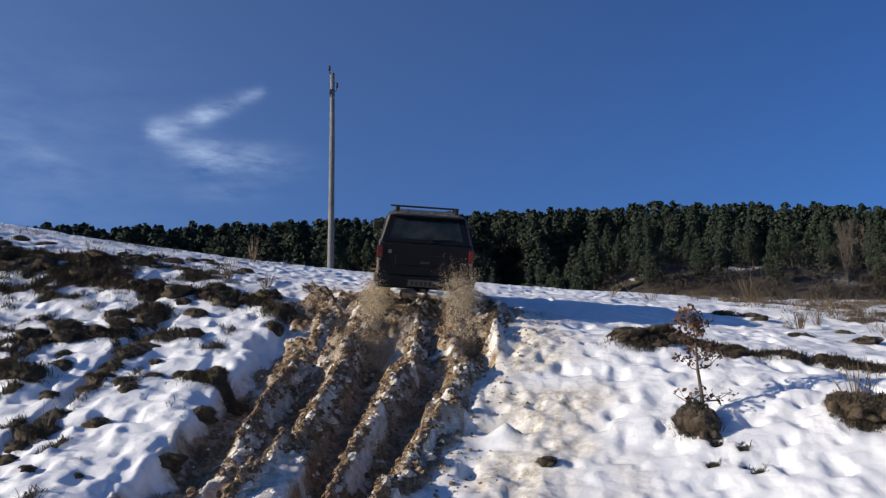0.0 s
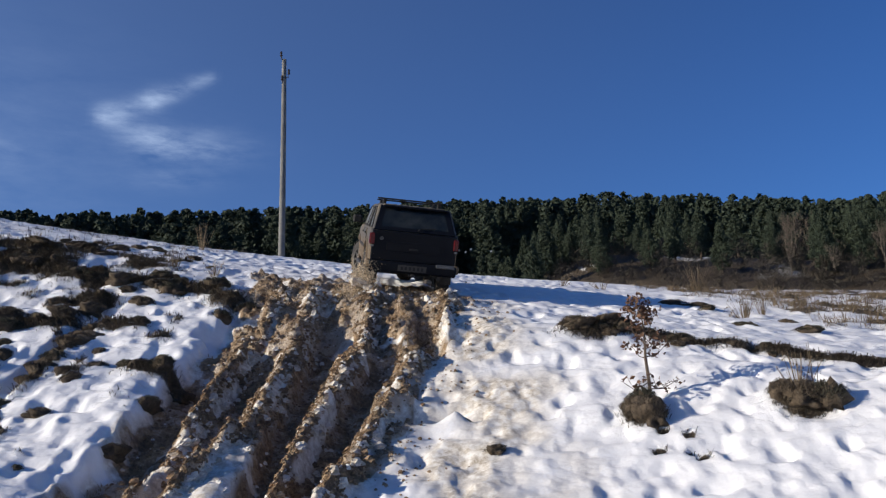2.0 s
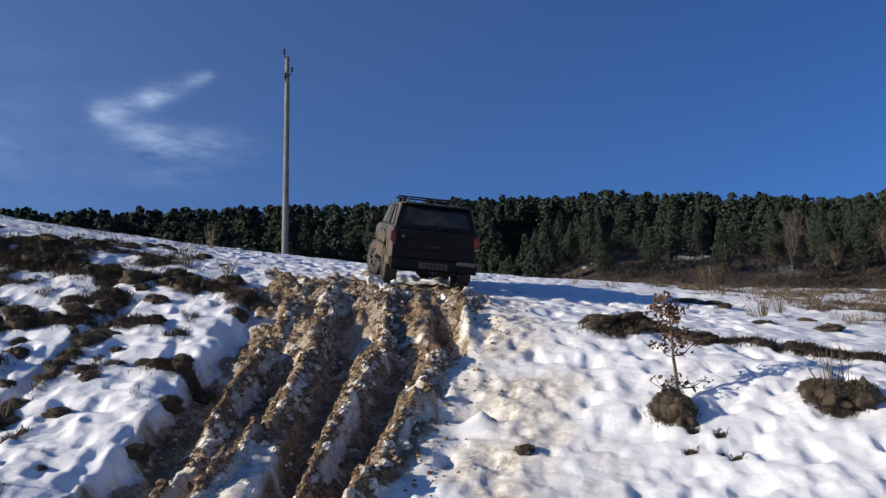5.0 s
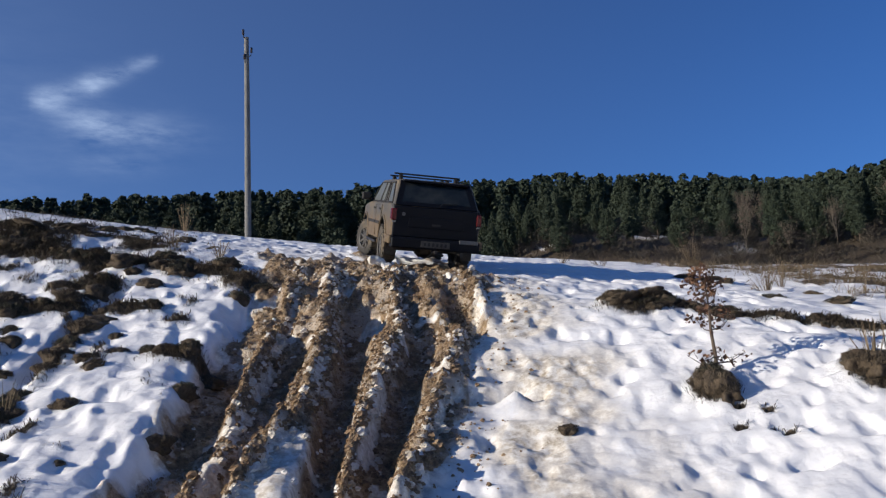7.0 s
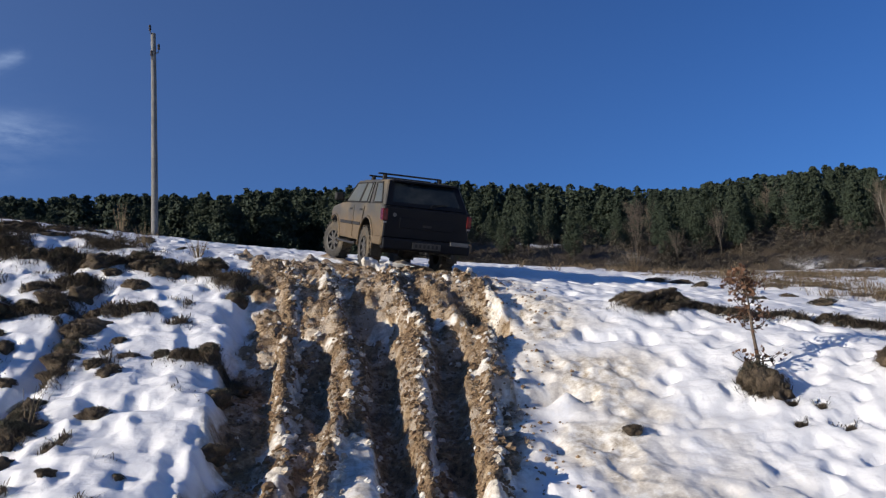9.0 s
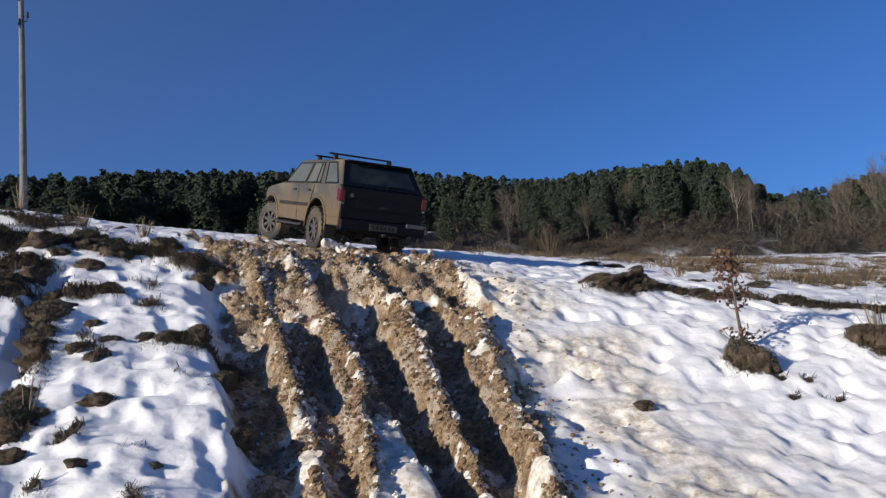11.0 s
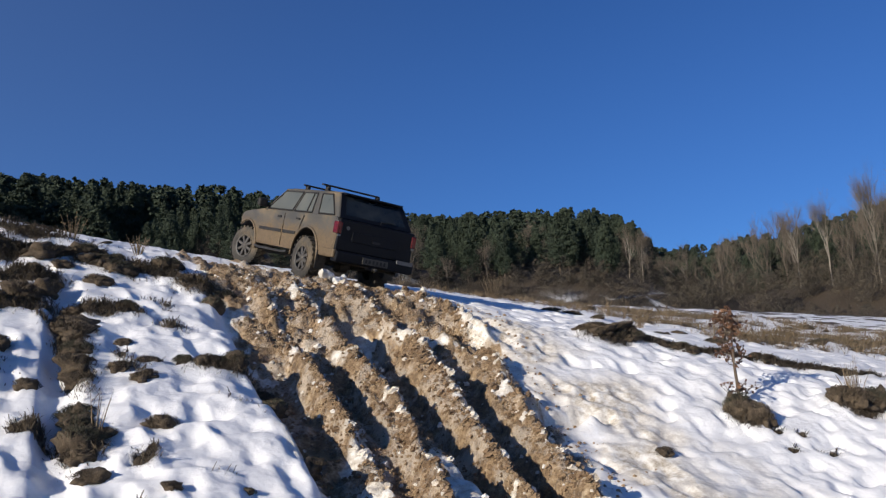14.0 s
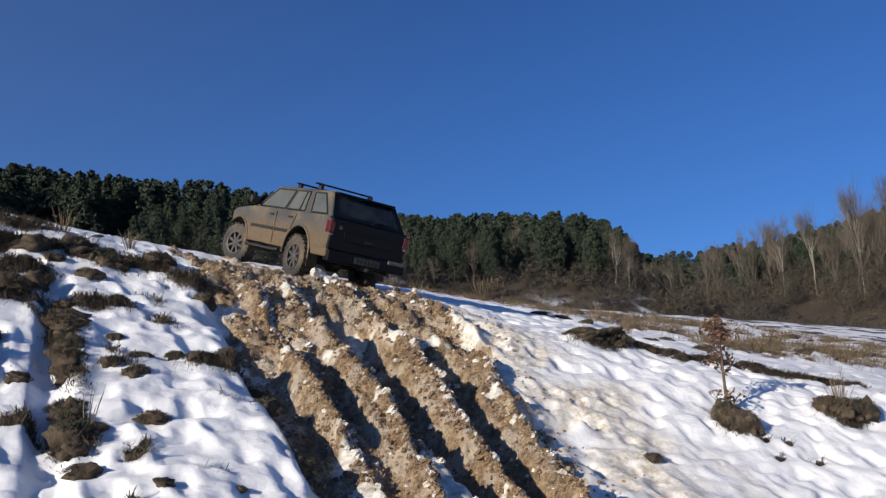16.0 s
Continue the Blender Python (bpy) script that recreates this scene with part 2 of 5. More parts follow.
def lathe_x(bm, profile, sides=28):
    """Turns (x, radius) pairs round the x axis."""
    rings = [[bm.verts.new((x, r * math.cos(a), r * math.sin(a))) for a in (2 * math.pi * k / sides for k in range(sides))] for x, r in profile]
    for r0, r1 in zip(rings, rings[1:]):
        for k in range(sides):
            bm.faces.new((r0[k], r0[(k + 1) % sides], r1[(k + 1) % sides], r1[k]))
    return rings


def slab(bm, quad, thick, out):
    """A pane over four corners, its face set out by out metres."""
    q = [Vector(p) for p in quad]
    nrm = (q[1] - q[0]).cross(q[3] - q[0]).normalized()
    a = [bm.verts.new(p + nrm * out) for p in q]
    b = [bm.verts.new(p + nrm * (out - thick)) for p in q]
    bm.faces.new(a)
    bm.faces.new(b[::-1])
    for i in range(4):
        bm.faces.new((a[i], b[i], b[(i + 1) % 4], a[(i + 1) % 4]))


# ---- the lie of the land ----
def lattice(ix, iy, seed):
    n = (ix.astype(np.int64) * 374761393 + iy.astype(np.int64) * 668265263 + seed * 1442695041) & 0xFFFFFFFF
    n = ((n ^ (n >> 13)) * 1274126177) & 0xFFFFFFFF
    return ((n ^ (n >> 16)) & 0xFFFF) / 65535.0


def vnoise(x, y, size, seed, octaves=3, gain=0.5):
    """Smooth noise, about -1 to 1, of that cell size in metres."""
    out, amp, tot = 0.0, 1.0, 0.0
    for o in range(octaves):
        u, v = np.asarray(x, float) / size + 17.3 * o, np.asarray(y, float) / size - 9.1 * o
        iu, iv = np.floor(u), np.floor(v)
        fu, fv = u - iu, v - iv
        fu, fv = fu * fu * fu * (fu * (fu * 6 - 15) + 10), fv * fv * fv * (fv * (fv * 6 - 15) + 10)
        a, b = lattice(iu, iv, seed + o), lattice(iu + 1, iv, seed + o)
        c, d = lattice(iu, iv + 1, seed + o), lattice(iu + 1, iv + 1, seed + o)
        out = out + amp * (2 * ((a + (b - a) * fu) * (1 - fv) + (c + (d - c) * fu) * fv) - 1)
        tot, amp, size = tot + amp, amp * gain, size * 0.5
    return out / tot


def sstep(a, b, v):
    t = np.clip((v - a) / (b - a), 0, 1)
    return t * t * (3 - 2 * t)


def skyline(az):
    """Height of the tree line over the horizon, in degrees, by direction."""
    return np.interp(az, [-75, -45, -25, -15, -5, 5, 15, 22, 28, 38, 40, 41.5, 43.5, 47, 51, 60, 70, 85, 110],
                     [3, 9, 13.4, 14.1, 14.7, 15.1, 15.0, 14.2, 13.3, 13.4, 13.0, 11.7, 10.4, 10.5, 10.9, 12.7, 14, 8, 3])


def base_height(x, y):
    """The bank, the field above it and the wooded hill behind, with no small relief."""
    x, y = np.asarray(x, float), np.asarray(y, float)
    xs, ys = np.clip(x, -5.2, 8.5), np.clip(y, 2.0, 21)
    s = 3.7253 + 0.6191 * (ys - 14) + 0.1291 * xs + 0.0185 * xs ** 2 + 0.015 * (ys - 14) ** 2 + 0.0204 * xs * (ys - 14)
    s = s + 0.9 * np.maximum(y - 21, 0) + 0.25 * np.maximum(np.abs(x) - 9, 0)
    xp, yp = np.clip(x, -26, 20), np.clip(y, 4, 66)
    p = 5.2662 + 0.2332 * (yp - 20) - 0.1039 * xp - 0.0023 * (yp - 20) ** 2 - 0.0001 * xp * (yp - 20) + 0.0025 * xp ** 2
    p = np.where(y < 10, np.maximum(p, 3.0), p)
    s = s - 0.14 * sstep(-4.3, -5.3, x) * (1 - sstep(11.5, 13.5, y)) + 0.07 * np.exp(-((x + 3.7) / 0.9) ** 2 - ((y - 11.6) / 2.2) ** 2) - 0.07 * np.exp(-((x - 1.6) / 1.6) ** 2 - ((y - 10) / 1.2) ** 2)
    s = s + 0.10 * np.clip(x + 4.3, -1.2, 1.0) * (1 - sstep(10.2, 12.6, y)) * sstep(-2.2, -3.2, x)
    h = 0.5 * (s + p - np.sqrt((s - p) ** 2 + 0.35 ** 2))
    floor_z = 0.02 * np.abs(x + 3)
    floor_z = np.minimum(floor_z, 2.0)
    h = 0.5 * (h + floor_z + np.sqrt((h - floor_z) ** 2 + 0.5 ** 2)) - 0.06
    r, az = np.hypot(x, y), np.degrees(np.arctan2(x, y))
    near_hill = 1.6 + np.minimum(r, 240) * np.tan(np.radians(skyline(az))) - 15.5 + 9.0 * sstep(145, 215, r)
    far = np.maximum(near_hill, 2.0) - 0.05 * np.maximum(r - 260, 0)
    far = np.maximum(far, -20)
    w = sstep(52, 135, r)
    shoulder = 8.5 * np.exp(-((r - 112) / 24) ** 2) * sstep(2, 14, az) * (1 - sstep(72, 90, az))
    return h * (1 - w) + far * w + shoulder


def line(ys, xs):
    ys, xs = np.array(ys), np.array(xs)
    def at(y):
        lo = xs[0] + (y - ys[0]) * (xs[1] - xs[0]) / (ys[1] - ys[0])
        return np.where(y < ys[0], lo, np.interp(y, ys, xs))
    return at


RUTS = [(line([9.2, 10.1, 12.1, 14.2], [-3.02, -2.84, -2.70, -2.45]), 0.30, 0.38), (line([10.1, 12.4, 13.6], [-2.34, -1.94, -1.80]), 0.22, 0.25),
        (line([9.4, 11.1, 12.6], [-1.46, -1.26, -1.08]), 0.19, 0.32), (line([9.6, 11.7, 12.6], [-0.92, -0.36, -0.14]), 0.20, 0.30)]
RIDGES = [(line([9.5, 12.2, 14.9], [-2.62, -2.24, -1.98]), 0.13, 0.14), (line([9.4, 11.1, 13.4], [-2.16, -1.68, -1.42]), 0.075, 0.12),
          (line([9.4, 11.6, 13.2], [-1.23, -0.78, -0.42]), 0.14, 0.13), (line([9.3, 11.5, 14.2], [-0.62, 0.05, 0.86]), 0.11, 0.15)]
PITS = [(-0.96, 13.55, 0.42, 0.78, 0.58), (0.48, 13.3, 0.20, 0.75, 0.44), (-0.28, 13.75, 0.15, 0.40, 0.20), (-2.05, 13.6, 0.17, 0.55, 0.24), (-2.75, 13.9, 0.28, 0.35, 0.20), (0.42, 10.9, 0.42, 0.14, 0.20), (0.95, 10.75, 0.16, 0.10, 0.12), (0.95, 12.9, 0.16, 0.14, 0.12), (2.96, 9.86, 0.06, 0.06, 0.10), (3.19, 9.68, 0.06, 0.06, 0.10), (2.81, 9.53, 0.07, 0.06, 0.10), (3.12, 9.41, 0.06, 0.05, 0.09), (3.19, 9.27, 0.07, 0.05, 0.09)]
MOUNDS = [(-1.75, 14.75, 0.25, 0.3, 0.14), (-0.45, 15.0, 0.5, 0.25, 0.12), (0.7, 15.1, 0.4, 0.22, 0.10), (-1.45, 13.5, 0.14, 0.45, 0.16), (-0.55, 13.1, 0.14, 0.35, 0.18), (-0.05, 13.3, 0.12, 0.5, 0.16), (0.80, 13.2, 0.10, 0.7, 0.14), (-0.95, 12.72, 0.55, 0.14, 0.12),
          (-1.84, 9.3, 0.18, 0.9, 0.07), (-0.72, 11.75, 0.18, 0.28, 0.14), (0.15, 11.1, 0.14, 0.12, 0.14), (0.72, 10.7, 0.2, 0.10, 0.10), (2.95, 12.8, 0.6, 0.3, 0.12)]


def cover(x, y):
    """How far the ground is churned mud, dead sward (also shade painted in small pits) or soiled snow."""
    wob = vnoise(x, y, 0.9, 11) * 0.28 + vnoise(x, y, 0.22, 12, 2) * 0.12
    left = RUTS[0][0](y) - 0.18 + wob
    right = RIDGES[3][0](y) + 0.22 + wob
    mud = sstep(-0.12, 0.12, x - left) * sstep(-0.12, 0.12, right - x) * (1 - sstep(16.8, 18.2, y + wob * 2)) * (0.40 + 0.60 * sstep(7.9, 9.4, y + 2 * wob)) * sstep(2.5, 5.5, y)
    # a track runs on under the wheels and over the brow
    for cx in (-0.55, 1.0):
        mud = np.maximum(mud, 0.75 * np.exp(-((x - cx + 0.12 * (y - 17)) / 0.28) ** 2) * sstep(14, 15.5, y) * (1 - sstep(19.5, 20.5, y)))
    mud = np.maximum(mud, 0.8 * np.exp(-((x + 1.75 + 0.35 * (y - 16.3)) / 0.7) ** 2 - ((y - 16.2) / 0.55) ** 2))
    clear = 1.15 * np.exp(-((x + 1.84 - 0.12 * (y - 9.6)) / (0.22 + 0.14 * sstep(9.6, 8.4, y))) ** 4 - ((y - 9.1) / 1.4) ** 4) + 0.8 * np.exp(-((x + 0.46) / 0.16) ** 2 - ((y - 13.3) / 0.45) ** 2) + 0.6 * np.exp(-((x + 1.45) / 0.2) ** 2 - ((y - 13.8) / 0.4) ** 2)
    mud = np.clip(mud - 0.85 * np.clip(clear, 0, 1), 0, 1)
    mud = mud * (1 - 0.7 * sstep(0.30, 0.55, vnoise(x, y, 0.40, 61, 3)))
    for f, w, d in RIDGES:
        mud = mud * (1 - 0.75 * np.exp(-((x - f(y) - 0.10) / 0.07) ** 2) * sstep(-0.15, 0.25, vnoise(x, y, 0.5, 63, 3)) * sstep(8, 9, y) * (1 - sstep(14.5, 15.2, y)))
    soiled = np.exp(-((x - 0.9) / 1.6) ** 2) * sstep(4, 6, y) * (1 - sstep(15.4, 17.0, y)) * (0.84 + 0.5 * vnoise(x, y, 0.7, 62, 3))
    soiled = np.maximum(soiled, sstep(-0.25, 0.0, x - left) * sstep(-0.9, 0.1, right - x) * (1 - sstep(16, 18, y)) * 0.85)
    n1, n2 = vnoise(x, y, 1.4, 21), vnoise(x, y, 0.45, 22, 3)
    grass = np.zeros_like(x)

    def blob(cx, cy, sx, sy, turn=0.0, k=1.0):
        c, s = math.cos(turn), math.sin(turn)
        u, v = (x - cx) * c + (y - cy) * s, -(x - cx) * s + (y - cy) * c
        return k * np.exp(-(u / sx) ** 2 - (v / sy) ** 2)

    for b in ((3.05, 12.8, 0.66, 0.42), (3.75, 12.65, 0.5, 0.2), (4.4, 12.2, 0.75, 0.20, -0.25), (5.2, 11.7, 0.8, 0.22, -0.45), (6.2, 11.2, 0.8, 0.2, -0.4),
              # the small blobs over PITS paint shade into those hollows with sward colour
              (2.85, 10.2, 0.26, 0.28), (4.6, 9.85, 0.36, 0.30), (2.96, 9.86, 0.07, 0.06), (3.19, 9.68, 0.07, 0.06), (2.81, 9.53, 0.08, 0.06), (3.12, 9.41, 0.06, 0.05), (3.19, 9.27, 0.07, 0.05), (1.1, 9.95, 0.13, 0.10), (0.50, 10.86, 0.34, 0.07, -0.2), (0.92, 10.72, 0.16, 0.05),
              (-9.0, 18.2, 1.5, 0.6), (-7.0, 16.9, 1.2, 0.45, -0.35), (-5.3, 16.2, 1.1, 0.38, -0.3), (-3.7, 15.65, 0.9, 0.35, -0.25), (-2.7, 15.1, 0.5, 0.35),
              (-5.7, 13.9, 0.9, 0.30, 0.25), (-6.1, 12.6, 0.5, 0.25), (-4.85, 12.6, 0.17, 1.05), (-5.0, 10.9, 0.22, 0.4), (-3.1, 12.25, 0.55, 0.25), (-5.1, 15.0, 0.5, 0.3)):
        grass = np.maximum(grass, blob(*b) * (1.0 + 0.45 * n2))
    upper = sstep(15.2, 16.8, y - 0.12 * x * (x < 0)) * (1 - sstep(60, 75, y))
    grass = np.maximum(grass, upper * sstep(-3.2, -5, x) * np.clip(0.36 + 0.68 * n2 + 0.3 * n1, 0, 1) * (1 - 0.5 * sstep(18, 22, y)))
    grass = np.maximum(grass, sstep(5.0, 8.5, x) * sstep(12.5, 14.5, y) * np.clip(0.27 + 0.02 * np.clip(x - 8, 0, 6) + 0.6 * n1 + 0.55 * n2, 0, 1))
    bank = sstep(-3.0, -3.6, x) * (1 - upper)
    grass = np.maximum(grass, bank * np.clip(1.7 * n2 - 0.46 + 0.4 * n1 + 0.34 * sstep(12.8, 14.6, y - 0.15 * x), 0, 1))
    r = np.hypot(x, y)
    grass = np.maximum(grass, sstep(60, 78, r) * np.clip(0.74 + 0.6 * vnoise(x, y, 7, 31), 0, 1))
    grass = np.maximum(grass, 0.3 * sstep(1, -3, y))
    return mud, np.clip(grass, 0, 1) * (1 - mud), np.clip(soiled, 0, 1)


def height(x, y, masks=None):
    x, y = np.asarray(x, float), np.asarray(y, float)
    mud, grass, soiled = masks if masks is not None else cover(x, y)
    h = base_height(x, y)
    near = 1 - sstep(35, 60, np.hypot(x, y - 12))
    in_ruts = (1 - 0.45 * sstep(12.3, 12.9, y)) * (1 - sstep(14.6, 15.8, y)) * sstep(2, 5, y) * (0.55 + 0.45 * sstep(7.6, 9.3, y))
    steps = 1 + 0.35 * vnoise(x, y, 1.1, 45, 2)
    for f, w, d in RUTS:
        c = f(y) + 0.05 * vnoise(y, y * 0 + w * 50, 0.7, 41, 2)
        h = h - d * in_ruts * np.exp(-((x - c) / w) ** 6 * 0.7) * (0.9 + 0.25 * vnoise(x, y, 0.8, 42))
    for f, w, d in RIDGES:
        c = f(y) + 0.06 * vnoise(y, y * 0 + w * 70, 0.6, 43, 2)
        h = h + d * in_ruts * steps * np.exp(-((x - c) / w) ** 2) * (0.95 + 0.9 * vnoise(x, y, 0.4, 44))
    for cx, cy, sx, sy, d in PITS:
        h = h - d * np.exp(-((x - cx) / sx) ** 4 - ((y - cy) / sy) ** 4)
    for cx, cy, sx, sy, d in MOUNDS:
        h = h + d * np.exp(-((x - cx) / sx) ** 2 - ((y - cy) / sy) ** 2)
    rough = np.clip(np.maximum(mud, 0.4 * soiled * sstep(0.5, 0.75, soiled)) * 1.2, 0, 1)
    calm = 1 - 0.85 * np.exp(-((x - 0.25) / 1.5) ** 2 - ((y - 18.3) / 1.9) ** 2)
    h = h + rough * calm * (1 + 0.9 * sstep(12.2, 13.4, y)) * (0.105 * vnoise(x, y, 0.46, 51, 4, 0.68) + 0.050 * vnoise(x, y, 0.14, 52, 2) - 0.06 * np.abs(vnoise(x, y, 0.24, 59, 2)))
    # trodden snow: hollows and low drifts
    pits = vnoise(x, y, 0.38, 53, 2)
    h = h + near * (1 - rough) * (0.040 * vnoise(x, y, 1.3, 54, 2) - 0.075 * np.clip(pits - 0.06, 0, 1) - (0.072 - 0.030 * sstep(0.4, 1.2, x)) * np.sqrt(vnoise(x, y, 0.29, 55, 1) ** 2 + 0.01) + 0.012 * vnoise(x, y, 0.12, 58, 2) - 0.11 * np.clip(vnoise(x, y, 0.23, 57, 1) - 0.25, 0, 1))
    h = h + near * grass * (0.05 + 0.06 * vnoise(x, y, 0.3, 56, 3))
    # a worn path down the bank
    tr = -4.70 - 0.128 * (14.8 - y)
    h = h - 0.15 * np.exp(-((x - tr) / 0.17) ** 4) * sstep(8, 9, y) * (1 - sstep(14.6, 15.2, y))
    return h


def ground_at(x, y):
    a = np.array([float(x)])
    b = np.array([float(y)])
    return float(height(a, b)[0])


def axis(knots):
    """Coordinates from (end, step) stretches; a negative step grows by that ratio."""
    out = [knots[0]]
    for end, step in knots[1]:
        if step > 0:
            k = max(1, round((end - out[-1]) / step))
            out += list(np.linspace(out[-1], end, k + 1)[1:])
        else:
            d = 0.35
            while out[-1] < end:
                d *= -step
                out.append(out[-1] + d)
    return np.array(out)


def build_ground():
    xr = axis((6.0, [(12.0, 0.10), (26, 0.35), (4000, -1.13)]))
    xl = -axis((7.5, [(14.0, 0.10), (26, 0.35), (4000, -1.13)]))[::-1]
    xs = np.concatenate([xl, np.linspace(-7.5, 6.0, 325)[1:-1], xr])
    yb = -axis((-6.8, [(4.0, 0.13), (12.0, 0.5), (4000, -1.15)]))[::-1]
    ys = np.concatenate([yb, axis((6.84, [(17.2, 0.04), (26, 0.10), (52, 0.4), (4000, -1.12)]))])
    gx, gy = np.meshgrid(xs, ys)
    x, y = gx.ravel(), gy.ravel()
    masks = cover(x, y)
    z = height(x, y, masks)
    nx, ny = len(xs), len(ys)
    me = bpy.data.meshes.new("ground")
    me.vertices.add(nx * ny)
    me.vertices.foreach_set("co", np.stack([x, y, z], 1).ravel())
    i = (np.arange(ny - 1)[:, None] * nx + np.arange(nx - 1)[None, :]).ravel()
    quads = np.stack([i, i + 1, i + 1 + nx, i + nx], 1)
    me.loops.add(quads.size)
    me.loops.foreach_set("vertex_index", quads.ravel().astype(np.int32))
    me.polygons.add(len(quads))
    me.polygons.foreach_set("loop_start", (np.arange(len(quads)) * 4).astype(np.int32))
    me.polygons.foreach_set("use_smooth", np.ones(len(quads), bool))
    att = me.attributes.new("cover", "FLOAT_COLOR", "POINT")
    att.data.foreach_set("color", np.stack([*masks, np.ones_like(x)], 1).ravel())
    me.update()
    me.validate()
    me.materials.append(GROUND)
    return tagged(new("ground", me), "snowy hillside with churned muddy ruts and dead grass", "ground", kind="structure")


build_ground()


# ---- the car ----
from mathutils.geometry import tessellate_polygon


def build_car():
    car = tagged(new("off_road_car"), "mud-caked dark off-road car on big tyres at the bank's brow", "car")

    # lower body: a side outline with wheel arches, drawn across the width
    def arch(cy, cz, r, a0, a1):
        return [(cy + r * math.cos(radians(a)), cz + r * math.sin(radians(a))) for a in np.linspace(a0, a1, 11)]

    outline = [(-1.02, 0.66), (-0.55, 0.60)] + arch(0.0, 0.46, 0.50, 168, 6) + [(0.56, 0.52), (2.12, 0.52)] + arch(2.66, 0.44, 0.50, 172, 52)
    outline += [(3.02, 0.84), (3.05, 0.90), (3.06, 0.99), (3.02, 1.07), (2.93, 1.115), (2.76, 1.145), (2.10, 1.215), (-0.93, 1.235), (-1.02, 1.16), (-1.06, 1.0)]
    bm = bmesh.new()
    rows = []
    for x in (-0.80, -0.775, 0.775, 0.80):
        inset = 0.0 if abs(x) < 0.79 else 0.018
        cy, cz = 1.2, 0.85
        rows.append([bm.verts.new((x, y + (cy - y) * inset * 0.6, z + (cz - z) * inset * 1.4)) for y, z in outline])
    for a, b in zip(rows, rows[1:]):
        for i in range(len(outline)):
            j = (i + 1) % len(outline)
            bm.faces.new((a[i], a[j], b[j], b[i]))
    for tri in tessellate_polygon([[Vector((y, z, 0)) for y, z in outline]]):
        for side in (rows[0], rows[-1]):
            bm.faces.new([side[i] for i in tri])
    part("body", bm, PAINT, car)

    # cabin: tapered upper body with rounded edges
    B = {"rl": (-0.775, -0.99, 1.225), "rr": (0.775, -0.99, 1.225), "fl": (-0.765, 2.12, 1.205), "fr": (0.765, 2.12, 1.205)}
    T = {"rl": (-0.675, -0.68, 1.67), "rr": (0.675, -0.68, 1.67), "fl": (-0.645, 1.50, 1.67), "fr": (0.645, 1.50, 1.67)}
    bm = bmesh.new()
    vb = {k: bm.verts.new(v) for k, v in B.items()}
    vt = {k: bm.verts.new(v) for k, v in T.items()}
    order = ["rl", "rr", "fr", "fl"]
    bm.faces.new([vt[k] for k in order])
    bm.faces.new([vb[k] for k in order][::-1])
    for a, b in zip(order, order[1:] + order[:1]):
        bm.faces.new((vb[a], vb[b], vt[b], vt[a]))
    bmesh.ops.bevel(bm, geom=[e for e in bm.edges if e.verts[0].co.z > 1.4 or e.verts[1].co.z > 1.4], offset=0.07, segments=4, affect="EDGES", profile=0.6)
    part("cabin", bm, PAINT, car)
    bm = bmesh.new()
    box(bm, -0.56, 0.56, -0.58, 1.40, 1.66, 1.688, 0.014)
    roof = part("roof", bm, PAINT, car)
    for x in (-0.36, -0.12, 0.12, 0.36):
        bm = bmesh.new()
        box(bm, x - 0.03, x + 0.03, -0.45, 1.3, 1.685, 1.696, 0.005, 1)
        part("roof_rib", bm, PAINT, roof)

    def patch(a0, a1, b0, b1, u0, u1, w0, w1, v0, v1):
        """Corners on the face between edge a0-a1 below and b0-b1 above; u along it below, w above, v up."""
        a0, a1, b0, b1 = map(Vector, (a0, a1, b0, b1))
        def at(u, v):
            return a0.lerp(a1, u).lerp(b0.lerp(b1, u), v)
        return at(u0, v0), at(u1, v0), at(w1, v1), at(w0, v1)

    side_panes = (("quarter_window", 0.045, 0.24, 0.095, 0.265), ("rear_door_window", 0.325, 0.56, 0.35, 0.575), ("front_door_window", 0.585, 0.945, 0.605, 0.935))
    for s, k in ((-1, "l"), (1, "r")):
        for name, u0, u1, w0, w1 in side_panes:
            q = patch(B["r" + k], B["f" + k], T["r" + k], T["f" + k], u0, u1, w0, w1, 0.06, 0.87)
            q = q if s > 0 else (q[1], q[0], q[3], q[2])
            bm = bmesh.new()
            slab(bm, q, 0.012, 0.005)
            pane = part(name, bm, SIDE_GLASS, car, "dusty side window")
            if name == "rear_door_window":
                n = (q[1] - q[0]).cross(q[3] - q[0]).normalized() * 0.008
                near, k0 = (0, 3) if s > 0 else (1, 2)
                foot, head = q[near].lerp(q[1 - near], 0.28), q[k0].lerp(q[5 - k0], 0.22)
                bm = bmesh.new()
                tube(bm, [foot + n, head + n], [0.016, 0.016], 6)
                part("window_divider", bm, PLASTIC, pane)
            for i in range(4):
                bm = bmesh.new()
                a, b = q[i], q[(i + 1) % 4]
                n = (q[1] - q[0]).cross(q[3] - q[0]).normalized() * 0.007
                tube(bm, [a + n, b + n], [0.015, 0.015], 5)
                part("window_seal", bm, PLASTIC, pane)
    q = patch(B["rl"], B["rr"], T["rl"], T["rr"], 0.09, 0.91, 0.11, 0.89, 0.12, 0.86)
    bm = bmesh.new()
    slab(bm, q, 0.012, 0.006)
    part("rear_window", bm, REAR_GLASS, car, "dark tinted rear window")
    q = patch(B["fr"], B["fl"], T["fr"], T["fl"], 0.07, 0.93, 0.08, 0.92, 0.08, 0.90)
    bm = bmesh.new()
    slab(bm, q, 0.012, 0.006)
